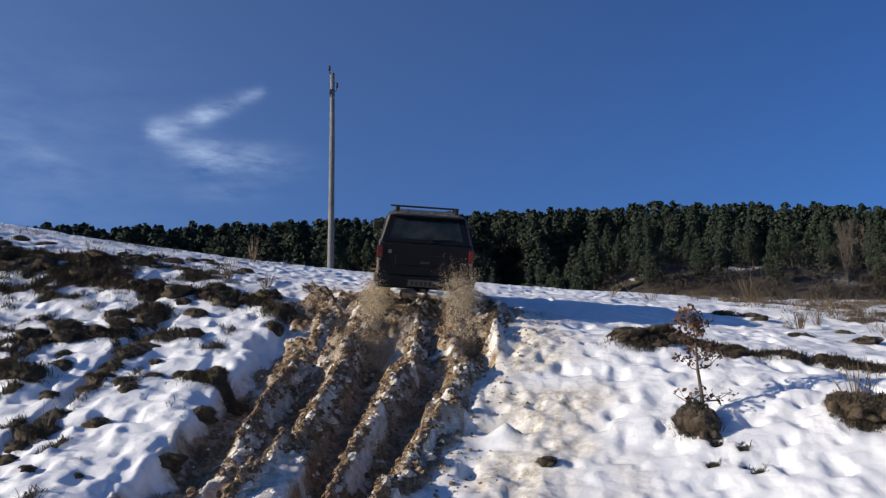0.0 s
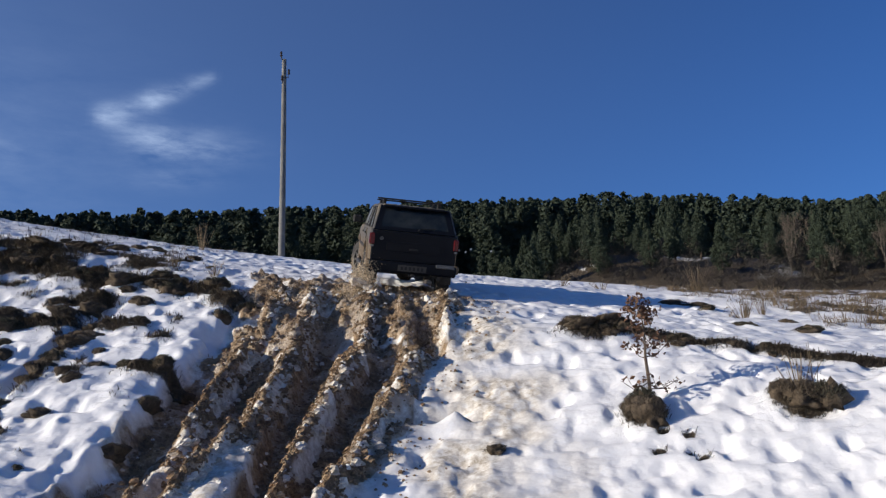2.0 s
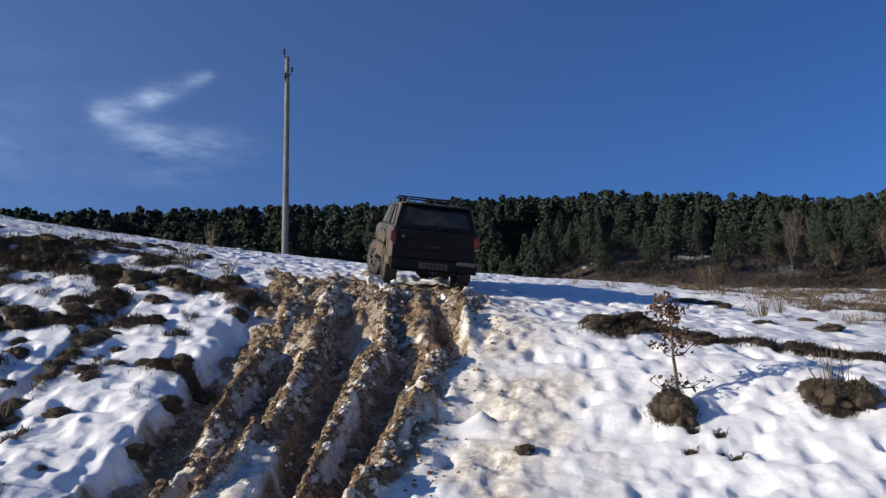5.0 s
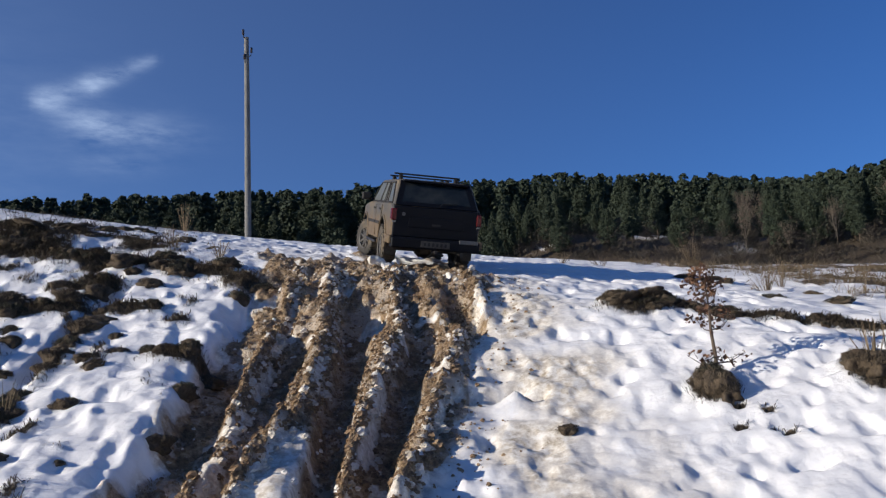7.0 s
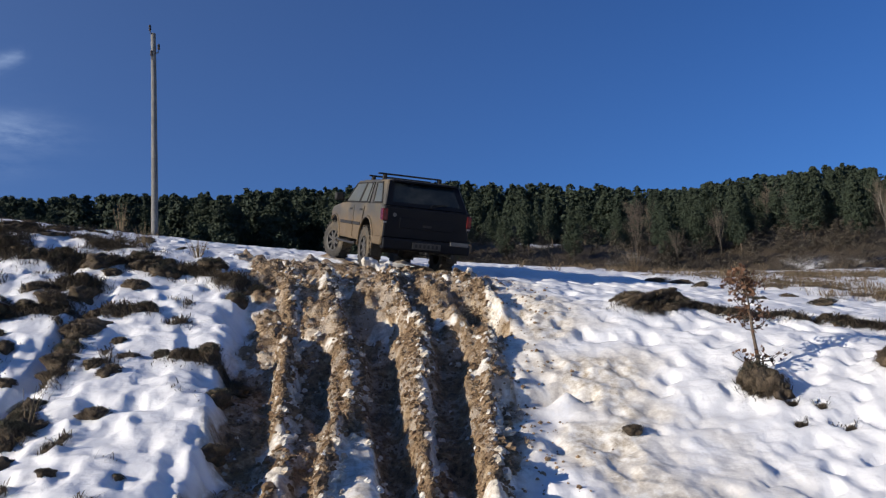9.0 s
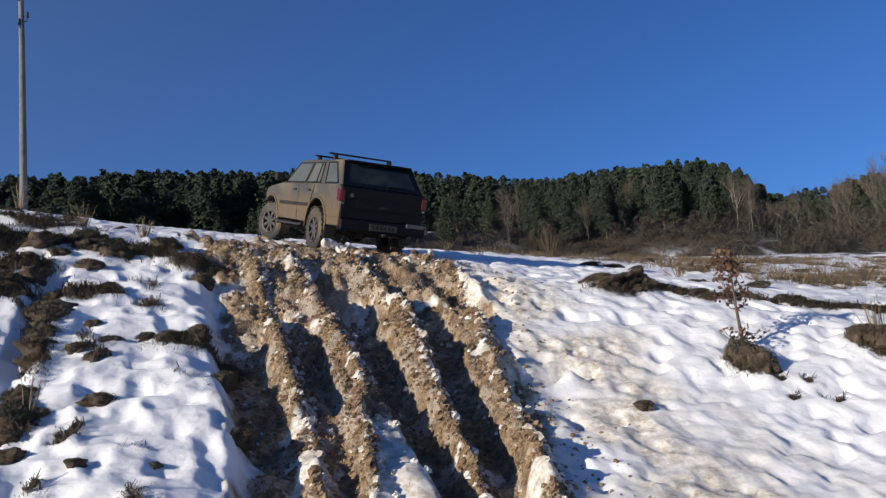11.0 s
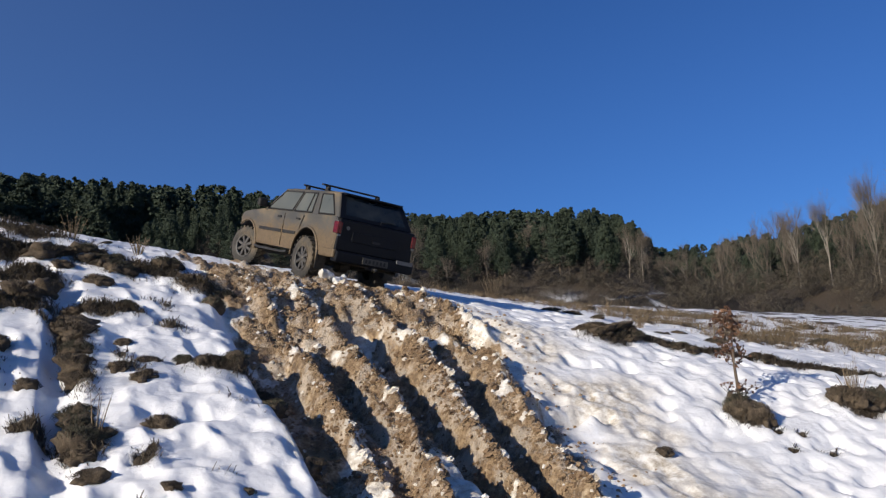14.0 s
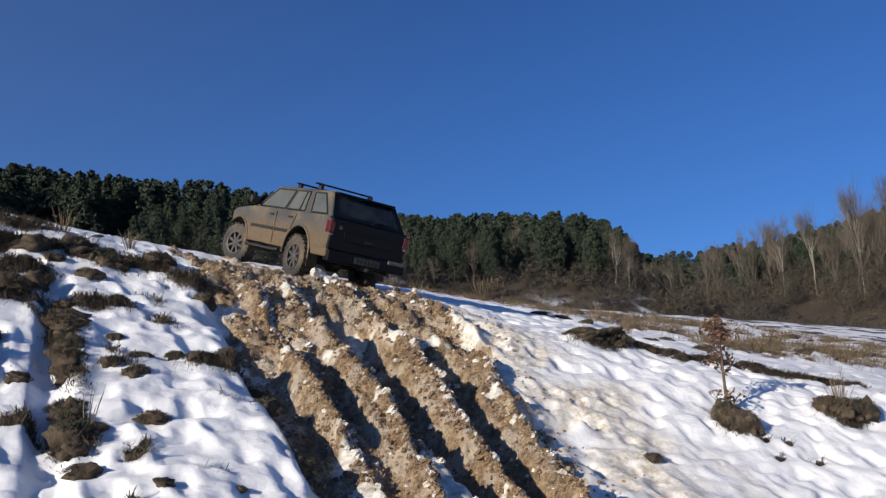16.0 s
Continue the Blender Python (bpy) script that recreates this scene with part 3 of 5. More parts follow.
    part("windscreen", bm, SIDE_GLASS, car, "dusty windscreen")
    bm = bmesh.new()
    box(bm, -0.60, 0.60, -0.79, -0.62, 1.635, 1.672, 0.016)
    part("roof_spoiler", bm, SHADED_TAIL_PAINT, car)

    # tailgate and tail, in the paint that carries the rear's shade
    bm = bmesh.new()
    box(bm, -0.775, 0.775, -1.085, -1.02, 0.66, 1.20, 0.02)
    gate = part("tailgate", bm, SHADED_TAIL_PAINT, car, "tailgate with the rear's shade painted in near black")
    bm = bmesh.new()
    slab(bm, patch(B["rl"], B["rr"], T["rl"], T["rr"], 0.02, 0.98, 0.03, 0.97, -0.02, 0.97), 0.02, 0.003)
    part("tailgate_frame", bm, SHADED_TAIL_PAINT, gate)
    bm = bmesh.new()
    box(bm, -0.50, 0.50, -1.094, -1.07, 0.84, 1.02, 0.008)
    part("garnish_panel", bm, SHADED_TAIL_PAINT, gate)
    bm = bmesh.new()
    tube(bm, [(-0.60, -1.075, 1.06), (-0.60, -1.098, 1.06)], [0.036, 0.032], 16)
    part("badge", bm, CHROME, gate, "round grey badge")
    bm = bmesh.new()
    box(bm, -0.08, 0.08, -1.10, -1.07, 0.88, 0.92, 0.006)
    part("handle", bm, PLASTIC, gate)
    bm = bmesh.new()
    tube(bm, [(0.05, -1.03, 1.24), (0.10, -0.975, 1.29), (0.38, -0.955, 1.31)], [0.012, 0.009, 0.006], 6)
    part("wiper", bm, PLASTIC, gate)
    for s in (-1, 1):
        bm = bmesh.new()
        box(bm, s * 0.768 - 0.048, s * 0.768 + 0.048, -1.10, -0.94, 0.94, 1.15, 0.018)
        lamp = part("tail_lamp", bm, RED_LENS, car, "red tail lamp")
        bm = bmesh.new()
        x = s * 0.765
        box(bm, x - 0.03, x + 0.03, -1.104, -1.09, 0.90, 0.935, 0.006)
        part("reversing_lens", bm, CLEAR_LENS, lamp)
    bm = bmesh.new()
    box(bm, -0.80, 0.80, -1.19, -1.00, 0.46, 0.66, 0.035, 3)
    bumper = part("rear_bumper", bm, SHADED_TAIL_PAINT, car, "rear bumper with the rear's shade painted in near black")
    bm = bmesh.new()
    box(bm, 0.42, 0.76, -1.205, -1.17, 0.61, 0.68, 0.01)
    part("step_pad", bm, CHROME, bumper, "scuffed bright bumper step")
    for s in (-1, 1):
        bm = bmesh.new()
        box(bm, s * 0.81 - 0.04, s * 0.81 + 0.04, -1.16, -0.62, 0.52, 0.67, 0.03)
        part("bumper_end", bm, PAINT, bumper)
    bm = bmesh.new()
    box(bm, -0.27, 0.25, -1.205, -1.19, 0.505, 0.615, 0.005)
    plate = part("number_plate", bm, PLATE_WHITE, car, "dirty pale number plate")
    for i in range(6):
        bm = bmesh.new()
        x = -0.20 + 0.075 * i
        box(bm, x - 0.02, x + 0.02, -1.209, -1.203, 0.53, 0.59)
        part("bar", bm, PLASTIC, plate)
    bm = bmesh.new()
    tube(bm, [(0, -1.15, 0.44), (0, -1.26, 0.44)], [0.025, 0.025], 8)
    box(bm, -0.05, 0.05, -1.16, -0.95, 0.41, 0.47, 0.01)
    part("tow_hitch", bm, DARK_STEEL, car)
    bm = bmesh.new()
    tube(bm, [(0.45, -0.3, 0.42), (0.47, -0.8, 0.44), (0.48, -1.18, 0.42)], [0.03, 0.03, 0.035], 10)
    part("exhaust", bm, DARK_STEEL, car)

    # front
    bm = bmesh.new()
    box(bm, -0.68, 0.68, 2.14, 2.96, 1.13, 1.185, 0.03)
    for v in bm.verts:
        v.co.z += (2.7 - v.co.y) * 0.075
    part("bonnet", bm, PAINT, car)
    bm = bmesh.new()
    box(bm, -0.50, 0.50, 3.0, 3.14, 0.62, 0.84, 0.04, 3)
    part("front_bumper", bm, PLASTIC, car, "black front bumper")
    bm = bmesh.new()
    box(bm, -0.45, 0.45, 3.03, 3.075, 0.88, 1.03, 0.01)
    part("grille", bm, PLASTIC, car)
    for s in (-1, 1):
        bm = bmesh.new()
        box(bm, s * 0.64 - 0.15, s * 0.64 + 0.15, 3.02, 3.072, 0.89, 1.03, 0.015)
        part("headlamp", bm, CLEAR_LENS, car)
        bm = bmesh.new()
        box(bm, s * 0.93 - 0.09, s * 0.93 + 0.09, 1.82, 1.93, 1.24, 1.40, 0.035, 3)
        mir = part("wing_mirror", bm, PLASTIC, car)
        bm = bmesh.new()
        box(bm, min(s * 0.76, s * 0.88), max(s * 0.76, s * 0.88), 1.86, 1.91, 1.25, 1.29, 0.01)
        part("mirror_arm", bm, PLASTIC, mir)

    # sides: arches flares, sills, seams, handles, mouldings
    for s in (-1, 1):
        for cy, cz, r in ((0.0, 0.46, 0.50), (2.66, 0.44, 0.50)):
            bm = bmesh.new()
            ang = [radians(a) for a in np.linspace(-4 if cy < 1 else 50, 184, 19)]
            prof = ((0.79, 0.0), (0.822, 0.002), (0.828, 0.014), (0.82, 0.035), (0.79, 0.045))
            ring = [[bm.verts.new((s * px, cy + (r + pr) * math.cos(a), cz + (r + pr) * math.sin(a))) for px, pr in prof] for a in ang]
            for a, b in zip(ring, ring[1:]):
                for i in range(len(prof)):
                    j = (i + 1) % len(prof)
                    bm.faces.new((a[i], b[i], b[j], a[j]))
            bm.faces.new(ring[0])
            bm.faces.new(ring[-1][::-1])
            part("arch_flare", bm, PAINT, car, "muddy wheel-arch flare", smooth=True)
            bm = bmesh.new()
            ring = [[bm.verts.new((s * px, cy + (r - 0.01) * math.cos(a), cz + (r - 0.01) * math.sin(a))) for px in (0.35, 0.80)] for a in ang]
            for a, b in zip(ring, ring[1:]):
                bm.faces.new((a[0], b[0], b[1], a[1]))
            part("wheel_arch_liner", bm, PLASTIC, car)
        bm = bmesh.new()
        tube(bm, [(s * 0.83, 0.62, 0.47), (s * 0.84, 0.8, 0.45), (s * 0.84, 1.9, 0.45), (s * 0.83, 2.08, 0.47)], [0.024] * 4, 10)
        sill = part("rock_slider", bm, DARK_STEEL, car, "muddy steel side bar")
        for y in (0.8, 1.85):
            bm = bmesh.new()
            tube(bm, [(s * 0.60, y, 0.5), (s * 0.83, y, 0.45)], [0.02, 0.02], 8)
            part("bracket", bm, DARK_STEEL, sill)
        for name, y0, y1 in (("front_door", 1.02, 2.07), ("rear_door", 0.10, 1.0)):
            bm = bmesh.new()
            zb = 0.56 if name == "front_door" else 0.62
            y00 = y0 if name == "front_door" else 0.46
            q = [(s * 0.803, y00, zb), (s * 0.803, y1, zb), (s * 0.803, y1, 1.18), (s * 0.803, y0, 1.18)]
            if name == "rear_door":
                q = [(s * 0.803, 0.50, 0.60), (s * 0.803, y1, 0.60), (s * 0.803, y1, 1.18), (s * 0.803, 0.22, 1.18), (s * 0.803, 0.36, 0.86)]
            vs = [bm.verts.new(p) for p in q]
            f = bm.faces.new(vs)
            e = bmesh.ops.extrude_face_region(bm, geom=[f])
            bmesh.ops.translate(bm, vec=(s * 0.012, 0, 0), verts=[v for v in e["geom"] if isinstance(v, bmesh.types.BMVert)])
            bmesh.ops.bevel(bm, geom=[x for x in bm.edges if all(abs(v.co.x) > 0.81 for v in x.verts)], offset=0.008, segments=2, affect="EDGES")
            door = part(name, bm, PAINT, car)
            bm = bmesh.new()
            yh = y0 + 0.12 if name == "front_door" else 0.34
            box(bm, s * 0.824 - 0.012, s * 0.824 + 0.012, yh, yh + 0.15, 1.08, 1.115, 0.006)
            part("handle", bm, PLASTIC, door)
            bm = bmesh.new()
            box(bm, s * 0.820 - 0.012, s * 0.820 + 0.012, max(y0, 0.42) + 0.03, y1 - 0.03, 0.80, 0.86, 0.008)
            part("moulding", bm, PLASTIC, door)
    for y, x0, x1 in ((0.05, -0.66, 0.56), (0.85, -0.62, 0.62)):
        bm = bmesh.new()
        box(bm, x0, x1, y - 0.035, y + 0.035, 1.775 if y < 0.5 else 1.745, 1.805 if y < 0.5 else 1.775, 0.01)
        bar = part("roof_bar", bm, PLASTIC, car, "black roof bar")
        for s in (-1, 1):
            bm = bmesh.new()
            box(bm, s * 0.53 - 0.035, s * 0.53 + 0.035, y - 0.05, y + 0.05, 1.66, 1.78 if y < 0.5 else 1.75, 0.015)
            part("clamp", bm, PLASTIC, bar)
    # underside
    bm = bmesh.new()
    tube(bm, [(-0.62, 0, 0.40), (0.62, 0, 0.40)], [0.05, 0.05], 10)
    tube(bm, [(-0.16, 0.0, 0.40), (-0.08, 0.0, 0.40), (0.08, 0, 0.40), (0.16, 0, 0.40)], [0.08, 0.15, 0.15, 0.08], 12)
    part("rear_axle", bm, DARK_STEEL, car)
    bm = bmesh.new()
    tube(bm, [(-0.62, 2.66, 0.40), (0.62, 2.66, 0.40)], [0.045, 0.045], 10)
    part("front_axle", bm, DARK_STEEL, car)
    bm = bmesh.new()
    for s in (-1, 1):
        box(bm, s * 0.42 - 0.05, s * 0.42 + 0.05, -1.0, 3.05, 0.50, 0.62, 0.01)
    box(bm, -0.62, 0.62, 0.55, 2.1, 0.53, 0.60, 0.02)
    part("chassis", bm, DARK_STEEL, car)
    bm = bmesh.new()
    box(bm, -0.35, 0.35, -0.95, -0.45, 0.44, 0.66, 0.05)
    part("fuel_tank", bm, PLASTIC, car)
    for s in (-1, 1):
        bm = bmesh.new()
        box(bm, s * 0.72 - 0.10, s * 0.72 + 0.10, -0.54, -0.525, 0.28, 0.60, 0.004)
        part("mud_flap", bm, RUBBER, car)

    # wheels: hub, tyre with lugs, spoked rim
    wheels = []
    tyre_me = rim_me = hub_me = spoke_me = None
    for y in (0.0, 2.66):
        for s in (-1, 1):
            if hub_me is None:
                bm = bmesh.new()
                rings = lathe_x(bm, [(-0.12, 0.23), (-0.135, 0.30), (-0.125, 0.365), (-0.10, 0.392), (0.0, 0.398), (0.10, 0.392), (0.125, 0.365), (0.135, 0.30), (0.12, 0.23)], 36)
                for k in range(24):
                    a = 2 * math.pi * k / 24
                    for s2 in (-1, 1):
                        lug = bmesh.new()
                        box(lug, -0.055, 0.055, -0.022, 0.022, 0.385, 0.412, 0.0)
                        bmesh.ops.transform(lug, matrix=Matrix.Rotation(a + s2 * 0.065, 4, "X") @ Matrix.Translation((s2 * 0.07, 0, 0)), verts=lug.verts)
                        vmap = {v: bm.verts.new(v.co) for v in lug.verts}
                        for f in lug.faces:
                            bm.faces.new([vmap[v] for v in f.verts])
                        lug.free()
                t = part("tyre", bm, RUBBER, None, "muddy chunky off-road tyre")
                tyre_me = t.data
                bpy.data.objects.remove(t)
                bm = bmesh.new()
                lathe_x(bm, [(-0.125, 0.205), (-0.135, 0.235), (-0.12, 0.235), (-0.05, 0.20), (0.10, 0.20), (0.12, 0.235)], 32)
                lathe_x(bm, [(-0.03, 0.20), (-0.035, 0.05)], 32)
                t = part("rim", bm, RIM, None)
                rim_me = t.data
                bpy.data.objects.remove(t)
                bm = bmesh.new()
                lathe_x(bm, [(-0.13, 0.0001), (-0.13, 0.035), (-0.115, 0.055), (-0.02, 0.06), (0.08, 0.06), (0.08, 0.0001)], 16)
                t = part("hub", bm, RIM, None)
                hub_me = t.data
                bpy.data.objects.remove(t)
                bm = bmesh.new()
                box(bm, -0.115, -0.035, -0.030, 0.030, 0.04, 0.215, 0.010, 1)
                t = part("spoke", bm, RIM, None)
                spoke_me = t.data
                bpy.data.objects.remove(t)
            w = new("wheel", hub_me)
            w.parent = car
            tagged(w, "large mud-covered wheel with spoked alloy rim")
            for nm, me in (("tyre", tyre_me), ("rim", rim_me)):
                o = new(nm, me)
                o.parent = w
            for k in range(8):
                o = new("spoke", spoke_me)
                o.parent = w
                o.matrix_basis = Matrix.Rotation(2 * math.pi * k / 8, 4, "X")
            wheels.append((w, s, y))
    return car, wheels


off_road_car, WHEELS = build_car()


# ---- utility pole ----
def build_pole():
    x, y = -6.62, 50.5
    z0 = float(base_height(x, y)) - 0.6
    pole = new("utility_pole")
    pole.location = (x, y, z0)
    tagged(pole, "tall weathered grey utility pole standing behind the brow", "utility pole")
    top = 24.6 - z0
    bm = bmesh.new()
    tube(bm, [(0, 0, 0), (0.01, 0, top * 0.35), (0.0, 0, top * 0.7), (-0.03, 0, top - 0.35)], [0.20, 0.18, 0.155, 0.135], 14)
    part("shaft", bm, CONCRETE, pole)
    for dx, dz, side in ((-0.16, 0.0, -1), (-0.10, -1.55, -1), (0.22, -1.15, 1)):
        bm = bmesh.new()
        z = top + dz
        tube(bm, [(side * 0.02, -0.1, z - 0.45), (dx * 1.1, -0.12, z - 0.4), (dx * 1.25, -0.12, z - 0.1), (dx * 1.25, -0.12, z)], [0.03] * 4, 8)
        br = part("bracket", bm, DARK_STEEL, pole)
        bm = bmesh.new()
        zz = z - 0.02
        tube(bm, [(dx * 1.25, -0.12, zz - 0.2), (dx * 1.25, -0.12, zz - 0.12), (dx * 1.25, -0.12, zz - 0.06), (dx * 1.25, -0.12, zz + 0.05), (dx * 1.25, -0.12, zz + 0.14)], [0.05, 0.085, 0.055, 0.08, 0.04], 12)
        part("insulator", bm, INSULATOR, br)
    return pole


build_pole()


# ---- plants ----
rng = random.Random(7)


def blade(bm, base, lean, length, width, curl):
    a = rng.uniform(0, 2 * math.pi)
    side = Vector((math.cos(a), math.sin(a), 0)) * width
    d = Vector((lean[0], lean[1], 1.0)).normalized()
    p1 = base + d * length * 0.55
    p2 = p1 + Vector((d.x * (1 + curl), d.y * (1 + curl), d.z - curl)).normalized() * length * 0.45
    v = [bm.verts.new(q) for q in (base - side, base + side, p1 + side * 0.7, p1 - side * 0.7, p2)]
    bm.faces.new((v[0], v[1], v[2], v[3]))
    bm.faces.new((v[3], v[2], v[4]))


def tussock_meshes(w, h, blades, mat):
    bm = bmesh.new()
    bmesh.ops.create_icosphere(bm, subdivisions=3, radius=1.0)
    off = Vector((rng.uniform(-9, 9), rng.uniform(-9, 9), 0))
    for v in bm.verts:
        k = 1 + 0.75 * noise.noise(v.co * 1.5 + off) + 0.40 * noise.noise(v.co * 3.9 + off)
        v.co = Vector((v.co.x * w * k * 0.88, v.co.y * w * k * 0.88, (v.co.z + 0.1) * h * 0.62 * k))
    core = part("root_mound", bm, SOIL, None, smooth=True)
    bm = bmesh.new()
    for i in range(blades):
        a, r = rng.uniform(0, 2 * math.pi), math.sqrt(rng.random())
        base = Vector((math.cos(a) * r * w * 0.98, math.sin(a) * r * w * 0.98, h * 0.62 * math.sqrt(max(0.0, 1.02 - r * r))))
        blade(bm, base, (math.cos(a) * r * 1.9 + rng.gauss(0.1, 0.5), math.sin(a) * r * 1.9 + rng.gauss(-0.6, 0.5)), rng.uniform(0.4, 1.1) * (0.05 + 0.20 * h), rng.uniform(0.002, 0.0045), rng.uniform(1.0, 2.2))
    sward = part("blade_tuft", bm, mat, None)
    out = core.data, sward.data
    bpy.data.objects.remove(core)
    bpy.data.objects.remove(sward)
    return out


TUSSOCKS = [tussock_meshes(0.16, 0.12, 640, STRAW), tussock_meshes(0.20, 0.16, 800, MOSS), tussock_meshes(0.15, 0.10, 600, STRAW), tussock_meshes(0.24, 0.15, 950, STRAW), tussock_meshes(0.13, 0.12, 560, MOSS)]


def place_tussock(x, y, size, kind=None, flat=1.0, stretch=1.0, turn=None, label="", group="tussocks on the snowy bank"):
    core, sward = TUSSOCKS[kind if kind is not None else rng.randrange(len(TUSSOCKS))]
    ob = new("grass_tussock", core)
    o = tagged(new("blade_tuft", sward), kind="stuff")
    o.parent = ob
    ob.location = (x, y, ground_at(x, y) - 0.02)
    ob.rotation_euler = (rng.uniform(0.1, 0.3), rng.uniform(-0.1, 0.1), turn if turn is not None else rng.uniform(0, 6.28))
    ob.scale = (size * stretch, size, size * flat)
    return tagged(ob, label or "dark tussock of dead grass poking through snow", "grass tussock", group)


BANK = [(-4.68, 13.95, 1.1), (-4.72, 13.65, 1.2), (-4.75, 13.35, 1.3), (-4.78, 13.05, 1.1), (-4.80, 12.75, 1.2), (-4.84, 12.45, 1.2), (-4.86, 12.15, 1.0), (-4.96, 11.45, 1.2), (-4.98, 11.15, 1.3), (-5.01, 10.85, 1.25), (-5.05, 10.6, 0.9), (-5.6, 12.9, 1.1), (-5.75, 13.3, 1.3), (-6.1, 14.2, 1.5), (-6.6, 14.0, 1.3), (-4.95, 14.6, 1.2), (-5.6, 14.9, 1.3), (-5.29, 9.64, 0.95), (-5.01, 10.26, 0.7),
        (-4.28, 11.02, 1.25), (-4.46, 12.24, 1.0), (-4.09, 12.46, 1.2), (-3.72, 12.46, 1.1), (-4.25, 11.95, 0.95), (-4.26, 13.02, 0.8), (-2.82, 14.42, 1.25), (-4.02, 14.13, 0.9),
        (-5.03, 15.25, 1.2), (-5.27, 14.25, 1.3), (-4.24, 14.96, 1.4), (-5.36, 12.04, 1.0), (-3.18, 12.3, 1.4), (-2.9, 12.15, 1.1), (-3.5, 12.33, 1.2), (-3.08, 11.34, 0.95),
        (-3.12, 10.24, 0.95), (-5.92, 13.76, 1.6), (-5.55, 14.0, 1.4), (-6.3, 13.6, 1.4), (-5.94, 12.55, 1.4), (-6.33, 12.68, 1.3), (-4.85, 10.98, 0.9), (-3.9, 9.6, 0.5), (-4.5, 9.7, 0.45)]
for bx, by, bs in BANK:
    place_tussock(bx, by, bs * rng.uniform(0.75, 0.95), flat=1.25)
for i in range(58):
    u = rng.random()
    bx = -2.5 - 6.8 * u
    place_tussock(bx, 15.1 + 2.9 * u + rng.gauss(0, 0.22), rng.uniform(0.5, 1.3), flat=rng.uniform(0.9, 1.3), label="shaggy tussock of dead grass along the brow")
for i in range(40):
    bx = rng.uniform(-12, -3.3)
    place_tussock(bx, 17.2 - 0.25 * (bx + 4) + abs(rng.gauss(0, 2.2)), rng.uniform(0.6, 1.3), flat=0.8, label="low tussock of dead grass on the snowy field")
for bx, by, bs, bk in ((2.86, 10.10, 0.95, 3), (2.76, 10.26, 0.95, 0), (2.96, 10.28, 0.95, 2), (2.9, 10.38, 0.9, 1), (2.9, 9.97, 0.8, 0)):
    place_tussock(bx, by, bs, bk, 2.0, label="thick brown tussock at the sapling's foot")
for bx, by, bs, bk in ((4.55, 9.8, 1.05, 3), (4.78, 9.7, 1.1, 1), (4.4, 9.95, 1.0, 0), (4.62, 9.98, 1.0, 2)):
    place_tussock(bx, by, bs, bk, 1.7, label="dark shaggy tussock in the snow")
for i in range(26):
    place_tussock(3.05 + rng.gauss(0, 0.3), 12.8 + rng.gauss(0, 0.18), rng.uniform(0.6, 1.05), flat=0.9, label="matted brown grass on the bank's lip")
for i in range(34):
    u = rng.random()
    place_tussock(3.6 + 3.0 * u, 12.6 - 1.35 * u + rng.gauss(0, 0.1), rng.uniform(0.4, 0.8), flat=0.9, label="matted brown grass on the bank's lip")
place_tussock(1.1, 9.95, 0.75, 0)
for i in range(34):
    bx = rng.uniform(5.5, 20)
    place_tussock(bx, rng.uniform(13.5, 22), rng.uniform(0.6, 1.5), flat=0.7, label="low dead grass on the open field")


def leaf_quad(bm, p, size):
    n = Vector((rng.gauss(0, 1), rng.gauss(0, 1), rng.gauss(0, 1))).normalized()
    a = n.orthogonal().normalized()
    b = n.cross(a)
    c = p + a * size
    v = [bm.verts.new(q) for q in (p, p + a * size * 0.5 + b * size * 0.33 + n * size * 0.12, c, p + a * size * 0.5 - b * size * 0.33 + n * size * 0.12)]
    bm.faces.new((v[0], v[1], v[2]))
    bm.faces.new((v[0], v[2], v[3]))


LEAVES = []
for s in range(4):
    bm = bmesh.new()
    leaf_quad(bm, Vector((0, 0, 0)), 1.0)
    leaf_quad(bm, Vector((0.1, 0, 0.1)), 0.8)
    o = part("leaf", bm, DRY_LEAF)
    LEAVES.append(o.data)
    bpy.data.objects.remove(o)


def hang_leaf(p, parent):
    o = new("leaf", rng.choice(LEAVES))
    o.parent = parent
    s = rng.uniform(0.045, 0.085)
    o.matrix_basis = Matrix.LocRotScale(p, Euler((rng.uniform(0, 6.28), rng.uniform(0, 6.28), rng.uniform(0, 6.28))), (s, s, s))


